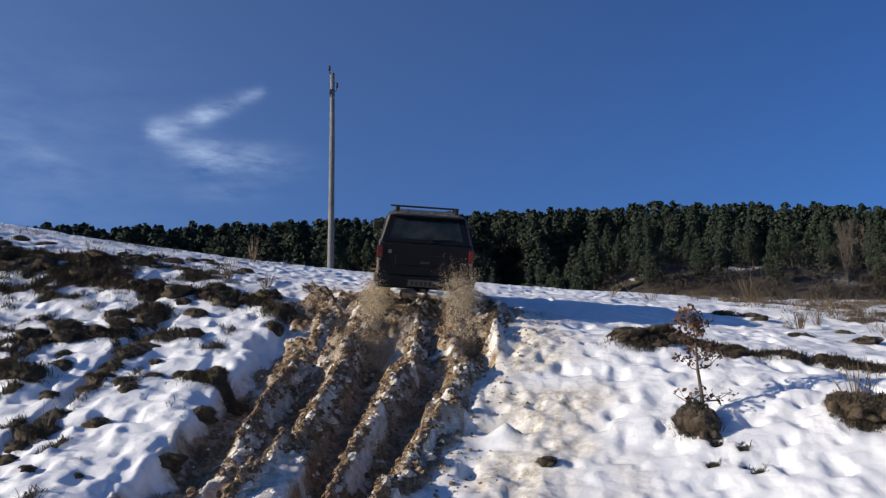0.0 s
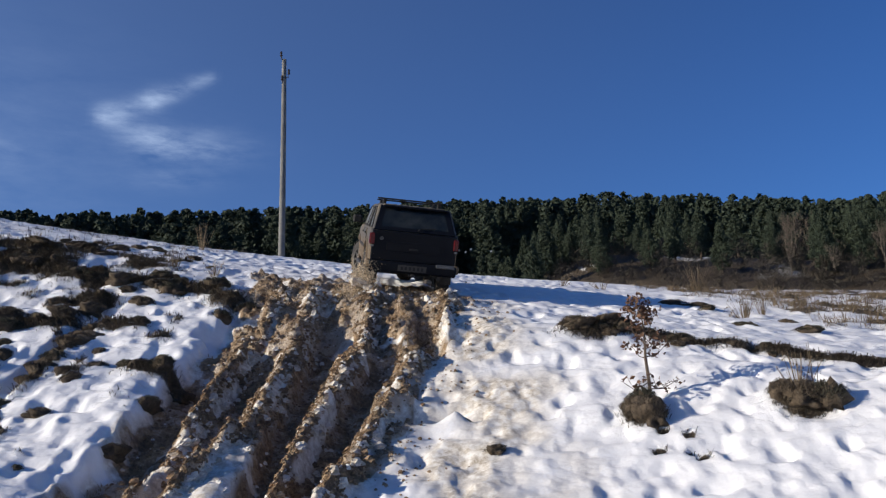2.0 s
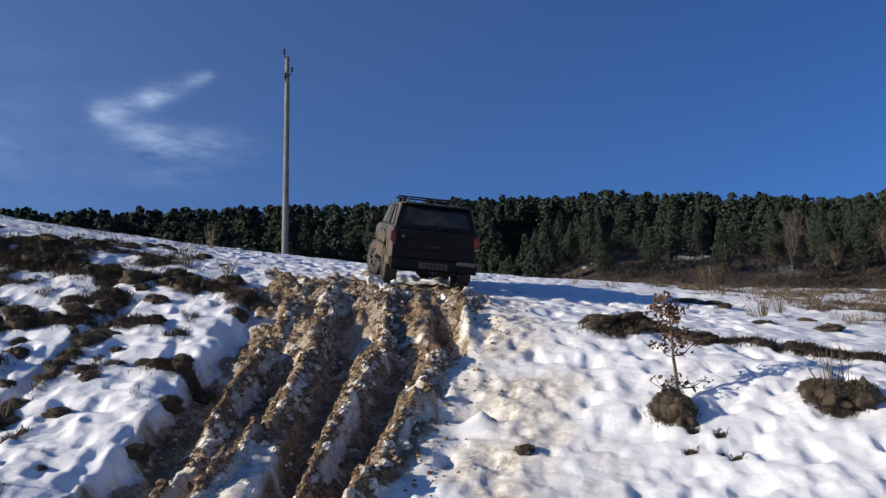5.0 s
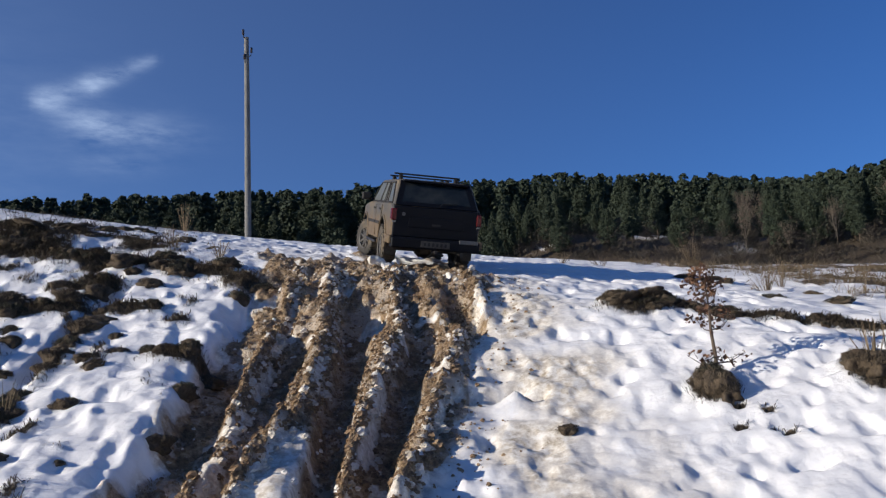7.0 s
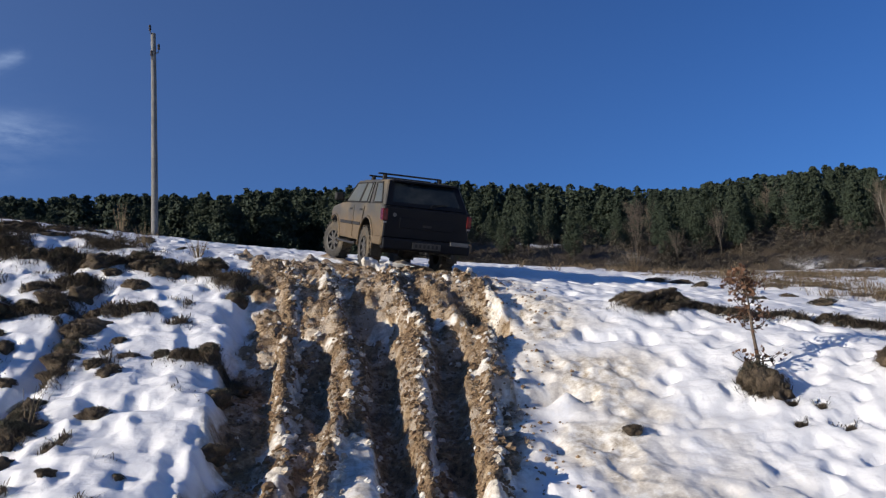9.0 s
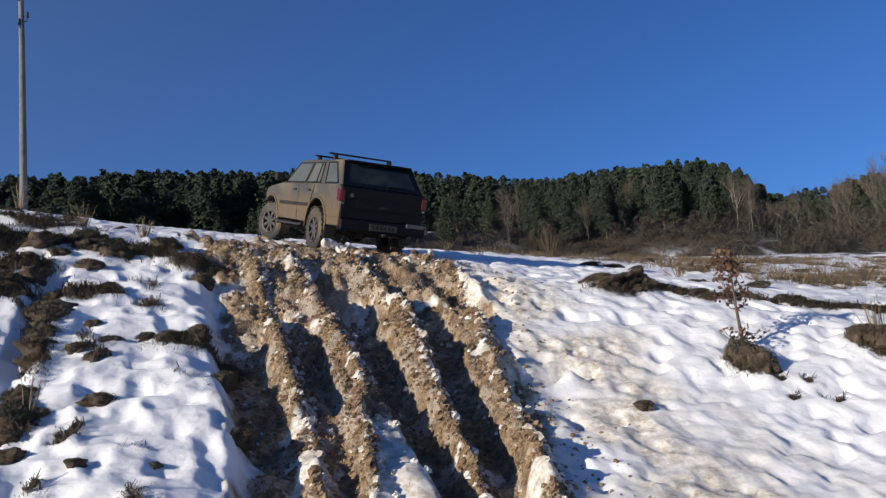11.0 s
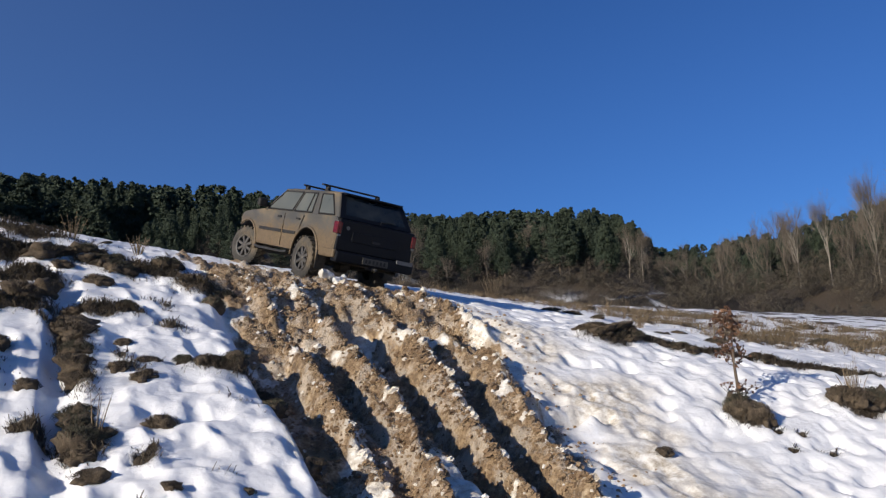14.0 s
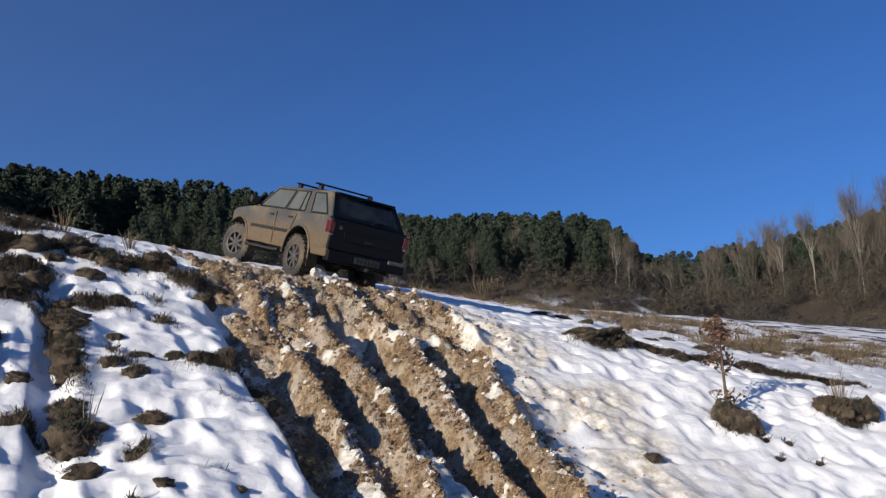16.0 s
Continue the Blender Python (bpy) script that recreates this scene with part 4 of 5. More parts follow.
def build_sapling():
    x, y = 3.0, 10.45
    sap = new("oak_sapling")
    sap.location = (x, y, ground_at(x, y) - 0.05)
    tagged(sap, "thin oak sapling with curled brown leaves, in a tussock", "sapling")
    bm = bmesh.new()
    stem = [(0, 0, 0), (0.01, 0, 0.3), (-0.015, 0, 0.6), (-0.01, 0.01, 0.9), (-0.04, 0, 1.3)]
    tube(bm, stem, [0.028, 0.023, 0.018, 0.012, 0.005], 7)
    part("stem", bm, BARK, sap)
    limbs = [(0.22, -0.34, 0.30), (0.24, 0.36, 0.30), (0.32, -0.18, 0.25), (0.30, 0.22, 0.22), (0.62, 0.28, 0.75), (0.60, -0.16, 0.72), (0.72, 0.16, 0.84), (0.80, -0.17, 0.96), (0.92, 0.12, 1.06), (1.0, -0.14, 1.16), (1.05, 0.10, 1.2), (1.1, -0.10, 1.28)]
    for z0, dx, z1 in limbs:
        dy = rng.uniform(-0.15, 0.15)
        mid = Vector((dx * 0.5, dy * 0.5, z0 + (z1 - z0) * 0.4 - 0.02))
        bm = bmesh.new()
        tip = Vector((dx, dy, z1 + 0.04))
        tube(bm, [(0, 0, z0), mid, tip], [0.008, 0.006, 0.003], 5)
        sub = []
        for k in range(3):
            q = Vector((0, 0, z0)).lerp(tip, rng.uniform(0.4, 0.95))
            e = q + Vector((rng.uniform(-0.09, 0.09), rng.uniform(-0.09, 0.09), rng.uniform(0.02, 0.1)))
            tube(bm, [q, e], [0.004, 0.002], 4)
            sub.append(e)
        br = part("branch", bm, BARK, sap)
        for k in range(8 if z0 < 0.4 else 26):
            q = rng.choice(sub + [tip, mid]) + Vector((rng.gauss(0, 0.045), rng.gauss(0, 0.045), rng.gauss(0, 0.04)))
            hang_leaf(q, br)
    for k in range(34):
        hang_leaf(Vector((-0.04 + rng.gauss(0, 0.06), rng.gauss(0, 0.06), rng.uniform(1.08, 1.36))), sap)


build_sapling()


def weed(x, y, h, stems, spread, leafy, name, label):
    ob = new(name)
    ob.location = (x, y, ground_at(x, y) - 0.03)
    tagged(ob, label, "dry weed", "dry weeds in the snow")
    bm = bmesh.new()
    bl = bmesh.new()
    for i in range(stems):
        a, r = rng.uniform(0, 6.28), rng.uniform(0.1, 1) * spread
        b = Vector((math.cos(a) * r * 0.25, math.sin(a) * r * 0.25, 0))
        tip = Vector((math.cos(a) * r, math.sin(a) * r, h * rng.uniform(0.55, 1.05)))
        tube(bm, [b, b.lerp(tip, 0.55) + Vector((0, 0, 0.05 * h)), tip], [0.0055, 0.004, 0.002], 4)
        for k in range(leafy):
            leaf_quad(bl, b.lerp(tip, rng.uniform(0.45, 1.0)) + Vector((rng.gauss(0, 0.03), rng.gauss(0, 0.03), 0)), rng.uniform(0.02, 0.05))
    part("stalk_tuft", bm, WEED, ob, kind="stuff")
    if leafy:
        part("seed_tuft", bl, WEED, ob, kind="stuff")
    else:
        bl.free()


for wx, wy, wh, ws, wp, lf in ((6.4, 15.8, 0.42, 34, 0.38, 4), (7.0, 16.4, 0.4, 14, 0.2, 2), (8.4, 18.9, 0.5, 22, 0.25, 4), (9.2, 19.3, 0.5, 18, 0.25, 4), (8.5, 24.2, 0.8, 40, 0.6, 3), (5.4, 22.5, 0.35, 22, 0.4, 2),
                               (4.3, 22.3, 0.3, 18, 0.4, 2), (-5.6, 25.4, 0.85, 26, 0.35, 2), (4.55, 9.85, 0.55, 26, 0.28, 1), (4.75, 9.9, 0.75, 3, 0.10, 2), (10.5, 17.5, 0.5, 8, 0.1, 2), (11.5, 17.2, 0.45, 9, 0.2, 3),
                               (12.5, 21, 0.5, 22, 0.4, 3), (9.8, 15.4, 0.35, 12, 0.2, 2), (-4.3, 17.2, 0.45, 26, 0.3, 2), (-3.4, 16.6, 0.35, 22, 0.25, 2), (-7.5, 18.5, 0.35, 20, 0.3, 2), (-4.9, 10.9, 0.5, 6, 0.2, 0), (15, 19, 0.4, 20, 0.4, 3), (17, 20, 0.4, 20, 0.4, 3)):
    weed(wx, wy, wh, ws, wp, lf, "dry_weed", "dry straw-coloured weed stalks standing in snow")


# ---- woods on the hill ----
def pine_geometry(seed, h, w, puffs, sprays, size, sharp=0.8):
    """Verts and faces of a crown: boughs ending in billows, each of many small sprays of needles."""
    g = random.Random(seed)
    vs, fs = [], []
    bare = g.uniform(0.06, 0.16)
    golden = 2.39996
    turn = g.uniform(0, 6.28)
    for p in range(puffs):
        f = ((p + g.uniform(0.1, 0.9)) / puffs) ** 0.82
        z = h * (bare + (0.95 - bare) * f)
        r = w * min(1.0, 0.62 + 1.6 * f) * min(1.0, (1.02 - f) / 0.78) ** sharp
        a = turn + golden * p + g.gauss(0, 0.3)
        d = r * g.uniform(0.30, 0.92)
        c = Vector((math.cos(a) * d, math.sin(a) * d, z + g.gauss(0, 0.15)))
        rad = 0.25 + r * g.uniform(0.22, 0.46)
        rz = rad * g.uniform(0.55, 0.9)
        for q in range(sprays):
            u, v = g.uniform(-0.75, 1.0), g.uniform(0, 6.283)
            k = math.sqrt(max(0.0, 1 - u * u))
            out = Vector((k * math.cos(v), k * math.sin(v), u))
            m = c + Vector((out.x * rad, out.y * rad, out.z * rz)) * g.uniform(0.72, 1.12)
            nrm = (out * 0.75 + Vector((g.gauss(0, 0.7), g.gauss(0, 0.7), g.gauss(0.1, 0.7)))).normalized()
            e1 = nrm.orthogonal().normalized()
            e2 = nrm.cross(e1)
            b, sz, i = g.uniform(0, 6.283), size * g.uniform(0.6, 1.5), len(vs)
            for n in range(3):
                e = b + 2.094 * n + g.gauss(0, 0.3)
                vs.append(tuple(m + (e1 * math.cos(e) + e2 * math.sin(e)) * sz))
            fs.append((i, i + 1, i + 2))
    return vs, fs


PINES = []
for s in range(7):
    h, w = 14.0 + 0.6 * (s % 4), 2.5 + 0.4 * (s % 3)
    v, f = pine_geometry(100 + s, h, w, 70, 160, 0.16, 0.58 + 0.12 * (s % 4))
    bm = bmesh.new()
    tube(bm, [(0, 0, -1.0), (0.05, 0, h * 0.5), (0, 0, h * 0.9)], [0.22, 0.15, 0.04], 7)
    t = part("trunk", bm, BARK)
    PINES.append((t.data, mesh_of("crown", v, f, NEEDLES), h))
    bpy.data.objects.remove(t)


def tree_top_gap(x, y):
    """Metres from the ground to the tree line in this direction."""
    r, az = math.hypot(x, y), math.degrees(math.atan2(x, y))
    return 1.6 + r * math.tan(radians(float(skyline(az)))) - float(base_height(x, y))


def place_pine(az, r, k, tall=None):
    x, y = r * math.sin(radians(az)), r * math.cos(radians(az))
    tm, cm, h = PINES[k]
    ob = new("pine_tree", tm)
    c = new("crown", cm)
    c.parent = ob
    ob.location = (x, y, float(base_height(x, y)) - 0.2)
    ob.rotation_euler = (0, 0, rng.uniform(0, 6.28))
    s = (min(tall, tree_top_gap(x, y) * rng.uniform(0.82, 1.1)) if tall else min(tree_top_gap(x, y) * rng.uniform(0.78, 1.06), 19)) / h
    ob.scale = (s * rng.uniform(0.9, 1.2),) * 2 + (s,)
    tagged(ob, "dark green pine tree at the wood's edge", "pine tree", "pines on the wooded hill")


def thin(az):
    """The share of pines by direction; bare broadleaved trees take the rest."""
    return float(np.interp(az, [-50, 16, 24, 36, 42, 46, 60, 70], [1, 1, 0.8, 1, 0.5, 0.45, 0.6, 0.8]))


az = -44.0
while az < 70:
    if rng.random() < thin(az):
        place_pine(az + rng.gauss(0, 0.2), rng.uniform(128, 150), rng.randrange(7))
    az += rng.uniform(0.6, 1.25)

for i in range(100):
    az, r = (rng.uniform(27, 42), rng.uniform(104, 132)) if i < 50 else (rng.uniform(2, 28), rng.uniform(100, 130))
    place_pine(az, r, rng.randrange(7), rng.uniform(6, 11) if i < 50 else rng.uniform(3.5, 8.0))

for i in range(34):
    place_pine(rng.uniform(44, 70), rng.uniform(116, 134), rng.randrange(7), rng.uniform(6.5, 10.5))

allv, allf = [], []
low = [pine_geometry(300 + s, 14.5, 2.8, 44, 40, 0.27, 0.55 + 0.18 * (s % 3)) for s in range(5)]
slim = [pine_geometry(320 + s, 14.5, 3.0, 30, 22, 0.38, 0.5 + 0.15 * (s % 3)) for s in range(5)]
for i in range(1700):
    az = rng.uniform(-48, 76)
    far_row = i > 520
    if rng.random() > thin(az) + (0.6 if far_row else 0.1):
        continue
    r = rng.uniform(168, 225) if far_row else rng.uniform(140, 172)
    x, y = r * math.sin(radians(az)), r * math.cos(radians(az))
    v, f = rng.choice(slim if far_row else low)
    s = min(tree_top_gap(x, y), 18) * (rng.uniform(0.7, 1.13) if far_row else rng.uniform(0.88, 1.08)) / 14.5
    z = float(base_height(x, y)) - 0.3
    a = rng.uniform(0, 6.28)
    c, sn, b = math.cos(a) * s * 1.15, math.sin(a) * s * 1.15, len(allv)
    allv.extend([(x + p[0] * c - p[1] * sn, y + p[0] * sn + p[1] * c, z + p[2] * s) for p in v])
    allf.extend([tuple(q + b for q in t) for t in f])
tagged(new("far_pine_wood", mesh_of("far_pine_wood", allv, allf, NEEDLES)), "dense dark pine wood covering the hill", "wood", kind="stuff")


def bare_tree_meshes(seed, h, bark):
    g = random.Random(seed)
    bm, tw = bmesh.new(), bmesh.new()

    def grow(p, d, L, r, depth):
        q = p + d * L
        m = p.lerp(q, 0.5) + Vector((g.gauss(0, 0.04), g.gauss(0, 0.04), 0)) * L
        tube(bm if depth < 3 else tw, [p, m, q], [r, r * 0.8, r * 0.62], 5 if depth < 2 else 3, False)
        if depth >= 4:
            return
        for k in range(5 if depth else 6):
            dd = (d + Vector((g.gauss(0, 0.33), g.gauss(0, 0.33), g.uniform(0.05, 0.4)))).normalized()
            grow(p.lerp(q, g.uniform(0.55, 1.0)), dd, L * g.uniform(0.5, 0.78), r * 0.5, depth + 1)

    grow(Vector((0, 0, -0.5)), Vector((g.gauss(0, 0.05), g.gauss(0, 0.05), 1)).normalized(), h * 0.42, h * 0.0085, 0)
    a, b = part("trunk", bm, bark), part("twig_crown", tw, TWIG)
    out = a.data, b.data
    bpy.data.objects.remove(a)
    bpy.data.objects.remove(b)
    return out


BARES = [bare_tree_meshes(500 + s, 13.0, GREY_BARK) for s in range(7)]
PALES = [bare_tree_meshes(520 + s, 13.0, PALE_BARK) for s in range(5)]


def place_bare(az, r, h, label, kinds):
    x, y = r * math.sin(radians(az)), r * math.cos(radians(az))
    tm, cm = rng.choice(kinds)
    ob = new("bare_tree", tm)
    c = new("twig_crown", cm)
    c.parent = ob
    ob.location = (x, y, float(base_height(x, y)) - 0.2)
    ob.rotation_euler = (0, 0, rng.uniform(0, 6.28))
    ob.scale = (h / 13.0 * rng.uniform(0.8, 1.1),) * 2 + (h / 13.0,)
    tagged(ob, label, "bare tree", "bare trees below the hill")


for i in range(84):
    az = rng.uniform(42.5, 74) if i < 62 else rng.uniform(24, 42)
    place_bare(az, rng.uniform(98, 128), rng.uniform(7, 11.5) if az > 45 else rng.uniform(4.5, 7.0), "leafless grey-brown tree below the hill", BARES)
for az, r, h in ((54.6, 100, 14.0), (56.9, 101, 14.5), (58.4, 102, 14), (52.0, 104, 11.5), (39.6, 104, 7.0), (40.5, 104, 7.0), (43.3, 106, 7.5), (50.2, 106, 11), (61, 102, 13.5), (63.5, 106, 14.5)):
    place_bare(az, r, h, "tall leafless tree with pale bark", PALES)


def undergrowth(count, az0, az1, r0, r1, h0, h1, twigs, name, mat, label, seed):
    """Rounded leafless bushes, each a cloud of short crossing twigs."""
    g = random.Random(seed)
    vs, fs = [], []
    for i in range(count):
        az, r = g.uniform(az0, az1), g.uniform(r0, r1)
        x, y = r * math.sin(radians(az)), r * math.cos(radians(az))
        z, h = float(base_height(x, y)) - 0.2, g.uniform(h0, h1)
        wide = h * g.uniform(0.40, 0.62)
        for k in range(twigs):
            a, u = g.uniform(0, 6.28), g.random() ** 0.6
            v = g.random()
            d = wide * u * math.sqrt(max(0.05, 1 - (2 * v - 0.75) ** 2))
            c = Vector((x + math.cos(a) * d, y + math.sin(a) * d, z + h * v))
            t = Vector((math.cos(a) * u * 0.8 + g.gauss(0, 0.45), math.sin(a) * u * 0.8 + g.gauss(0, 0.45), g.uniform(0.2, 1.1))).normalized() * g.uniform(0.3, 0.8) * (0.5 + 0.12 * h)
            w = t.orthogonal().normalized() * g.uniform(0.018, 0.042)
            j = len(vs)
            vs.extend([tuple(c - w - t * 0.5), tuple(c + w - t * 0.5), tuple(c + t * 0.5)])
            fs.append((j, j + 1, j + 2))
    tagged(new(name, mesh_of(name, vs, fs, mat)), label, "scrub", kind="stuff")


undergrowth(520, 4, 41, 86, 128, 1.0, 3.4, 190, "brown_scrub", THICKET, "leafless brown scrub at the foot of the hill", 61)
undergrowth(420, 41, 78, 92, 132, 2.0, 5.2, 480, "tall_scrub", THICKET, "taller leafless brown scrub under the bare trees", 63)
undergrowth(420, 36, 78, 66, 94, 0.5, 1.8, 110, "low_scrub", THICKET, "low brown scrub and dead bracken behind the field", 65)
undergrowth(90, 24, 46, 96, 124, 1.8, 3.8, 380, "hazel_scrub", THICKET, "leafless brown thicket under the pines", 64)
undergrowth(240, -44, 8, 100, 132, 1.5, 4.0, 160, "dark_scrub", THICKET, "leafless scrub under the pines", 62)


# ---- churned mud and snow lumps ----
def lumps(count, mat, name, label, seed, size, where, bare=False):
    g = random.Random(seed)
    vs, fs = [], []
    xs, ys, ss = [], [], []
    while len(xs) < count:
        x, y = where(g)
        xs.append(x), ys.append(y), ss.append(size * min(2.3, math.exp(g.gauss(0, 0.45))))
    masks = cover(np.array(xs), np.array(ys))
    zs = height(np.array(xs), np.array(ys), masks)
    if bare:
        stay = masks[0] > 0.4
        xs, ys, ss, zs = np.array(xs)[stay].tolist(), np.array(ys)[stay].tolist(), np.array(ss)[stay].tolist(), zs[stay].tolist()
    for x, y, z, s in zip(xs, ys, zs, ss):
        j = len(vs)
        a = g.uniform(0, 6.28)
        ring = []
        for lev, (rr, hh) in enumerate(((1.0, -0.3), (0.95, 0.35), (0.5, 0.8))):
            for k in range(5):
                b = a + 6.283 * k / 5 + 0.6 * lev
                q = s * rr * g.uniform(0.7, 1.25)
                vs.append((x + math.cos(b) * q, y + math.sin(b) * q, z + s * hh * g.uniform(0.7, 1.2)))
        vs.append((x, y, z + s * 0.95))
        for lev in range(2):
            for k in range(5):
                p, q = j + lev * 5 + k, j + lev * 5 + (k + 1) % 5
                fs.extend([(p, q, q + 5), (p, q + 5, p + 5)])
        for k in range(5):
            fs.append((j + 10 + k, j + 10 + (k + 1) % 5, j + 15))
    tagged(new(name, mesh_of(name, vs, fs, mat)), label, name.replace("_", " "), kind="stuff")


def in_track(g):
    y = g.uniform(7.4, 16.2)
    t = g.random()
    return float(RUTS[0][0](y)) - 0.2 + t * (float(RIDGES[3][0](y)) + 0.35 - float(RUTS[0][0](y))), y


def on_ridge(g):
    y = g.uniform(7.4, 15.6)
    f, w, d = g.choice(RIDGES)
    return float(f(y)) + g.gauss(0.02, 0.09), y


def on_crest(g):
    y = 15.4 - 8.0 * g.random() ** 1.5
    f, w, d = g.choice(RIDGES)
    return float(f(y)) + g.gauss(0.09, 0.05), y


def beside_track(g):
    y = g.uniform(7.4, 15.6)
    return float(RIDGES[3][0](y)) + 0.15 + abs(g.gauss(0, 0.45)), y


lumps(5200, MUD, "mud_clods", "brown clods of churned mud in the ruts", 71, 0.017, in_track, True)
lumps(900, MUD, "large_mud_clods", "large torn clods of mud in the ruts", 76, 0.030, on_ridge, True)
lumps(5000, MUD, "ridge_clods", "crumbly tan mud along the rut ridges", 72, 0.019, on_ridge, True)
lumps(900, SLUSH, "snow_lumps", "dirty snow lumps thrown up by the wheels", 73, 0.034, on_crest)
lumps(420, SLUSH, "slush_lumps", "dirty snow lumps in the ruts", 74, 0.024, in_track)
lumps(420, MUD, "thrown_clods", "small mud crumbs strewn on the snow", 75, 0.014, beside_track)


def snow_blocks():
    g = random.Random(77)
    for x, y, size in ((-0.62, 15.55, 0.11), (-0.46, 15.50, 0.08), (-0.30, 15.6, 0.06), (0.55, 15.2, 0.06), (0.95, 15.1, 0.05), (-0.05, 15.35, 0.05)):
        bm = bmesh.new()
        bmesh.ops.create_icosphere(bm, subdivisions=2, radius=size)
        off = Vector((g.uniform(-5, 5), g.uniform(-5, 5), g.uniform(-5, 5)))
        for v in bm.verts:
            v.co = v.co * (1 + 0.5 * noise.noise(v.co * (0.25 / size * 5) + off))
            v.co.x *= 1.7
        o = part("snow_block", bm, SLUSH, None, "lump of packed snow torn up behind the car", category="snow lump", group="snow lumps behind the car")
        o.location = (x, y, ground_at(x, y) + size * 0.4)
        o.rotation_euler = (0, g.uniform(-0.3, 0.3), g.uniform(0, 6.28))


snow_blocks()


# ---- matted dead grass where the snow has gone ----
def matted_grass(count, x0, x1, y0, y1, length, mat, name, label, seed, floor=0.42, layer=1):
    """Short lodged blades wherever the sward (layer 1) or the mud (layer 0) shows."""
    g = np.random.default_rng(seed)
    x, y = g.uniform(x0, x1, count * 6), g.uniform(y0, y1, count * 6)
    masks = cover(x, y)
    keep = np.nonzero(masks[layer] + g.normal(0, 0.08, len(x)) > floor)[0][:count]
    x, y = x[keep], y[keep]
    z = height(x, y)
    n = len(x)
    a, L, up = g.uniform(0, 6.283, n), length * g.uniform(0.5, 1.4, n), g.uniform(0.25, 0.95, n)
    w = g.uniform(0.003, 0.0065, n)
    dx, dy = np.cos(a) * L, np.sin(a) * L - 0.3 * L
    px, py = -np.sin(a) * w, np.cos(a) * w
    base = np.stack([x, y, z - 0.01], 1)
    side = np.stack([px, py, np.zeros(n)], 1)
    mid = base + np.stack([dx * 0.45, dy * 0.45, L * up * 0.8], 1)
    tip = base + np.stack([dx, dy, L * up * 0.75], 1)
    v = np.stack([base - side, base + side, mid + side * 0.8, mid - side * 0.8, tip], 1).reshape(-1, 3)
    k = np.arange(n)[:, None] * 5
    f = (k + np.array([[0, 1, 2, 3]])).tolist() + (k + np.array([[3, 2, 4]])).tolist()
    tagged(new(name, mesh_of(name, v.tolist(), f, mat)), label, "dead grass", kind="stuff")


matted_grass(42000, -9.5, -2.2, 8.5, 19.0, 0.11, STRAW, "bank_grass", "matted dark dead grass where snow has melted", 81)
matted_grass(9000, -9.5, -2.6, 8.0, 17.0, 0.06, STRAW, "bank_stubble", "sparse dead stubble poking out of snow", 86, 0.24)
matted_grass(15000, 2.2, 7.5, 9.0, 14.0, 0.10, STRAW, "lip_grass", "matted brown grass along the bank's lip", 82)
matted_grass(26000, 5.0, 22.0, 12.5, 26.0, 0.20, WEED, "field_grass", "straw-coloured dead grass on the open field", 83)
matted_grass(14000, -16.0, -3.0, 16.0, 30.0, 0.14, STRAW, "upper_grass", "dead grass showing through snow on the field", 84)
matted_grass(17000, -3.2, 1.4, 8.0, 16.4, 0.05, TRAMPLED, "trampled_straw", "golden straw torn up and trodden into mud", 85, 0.5, 0)


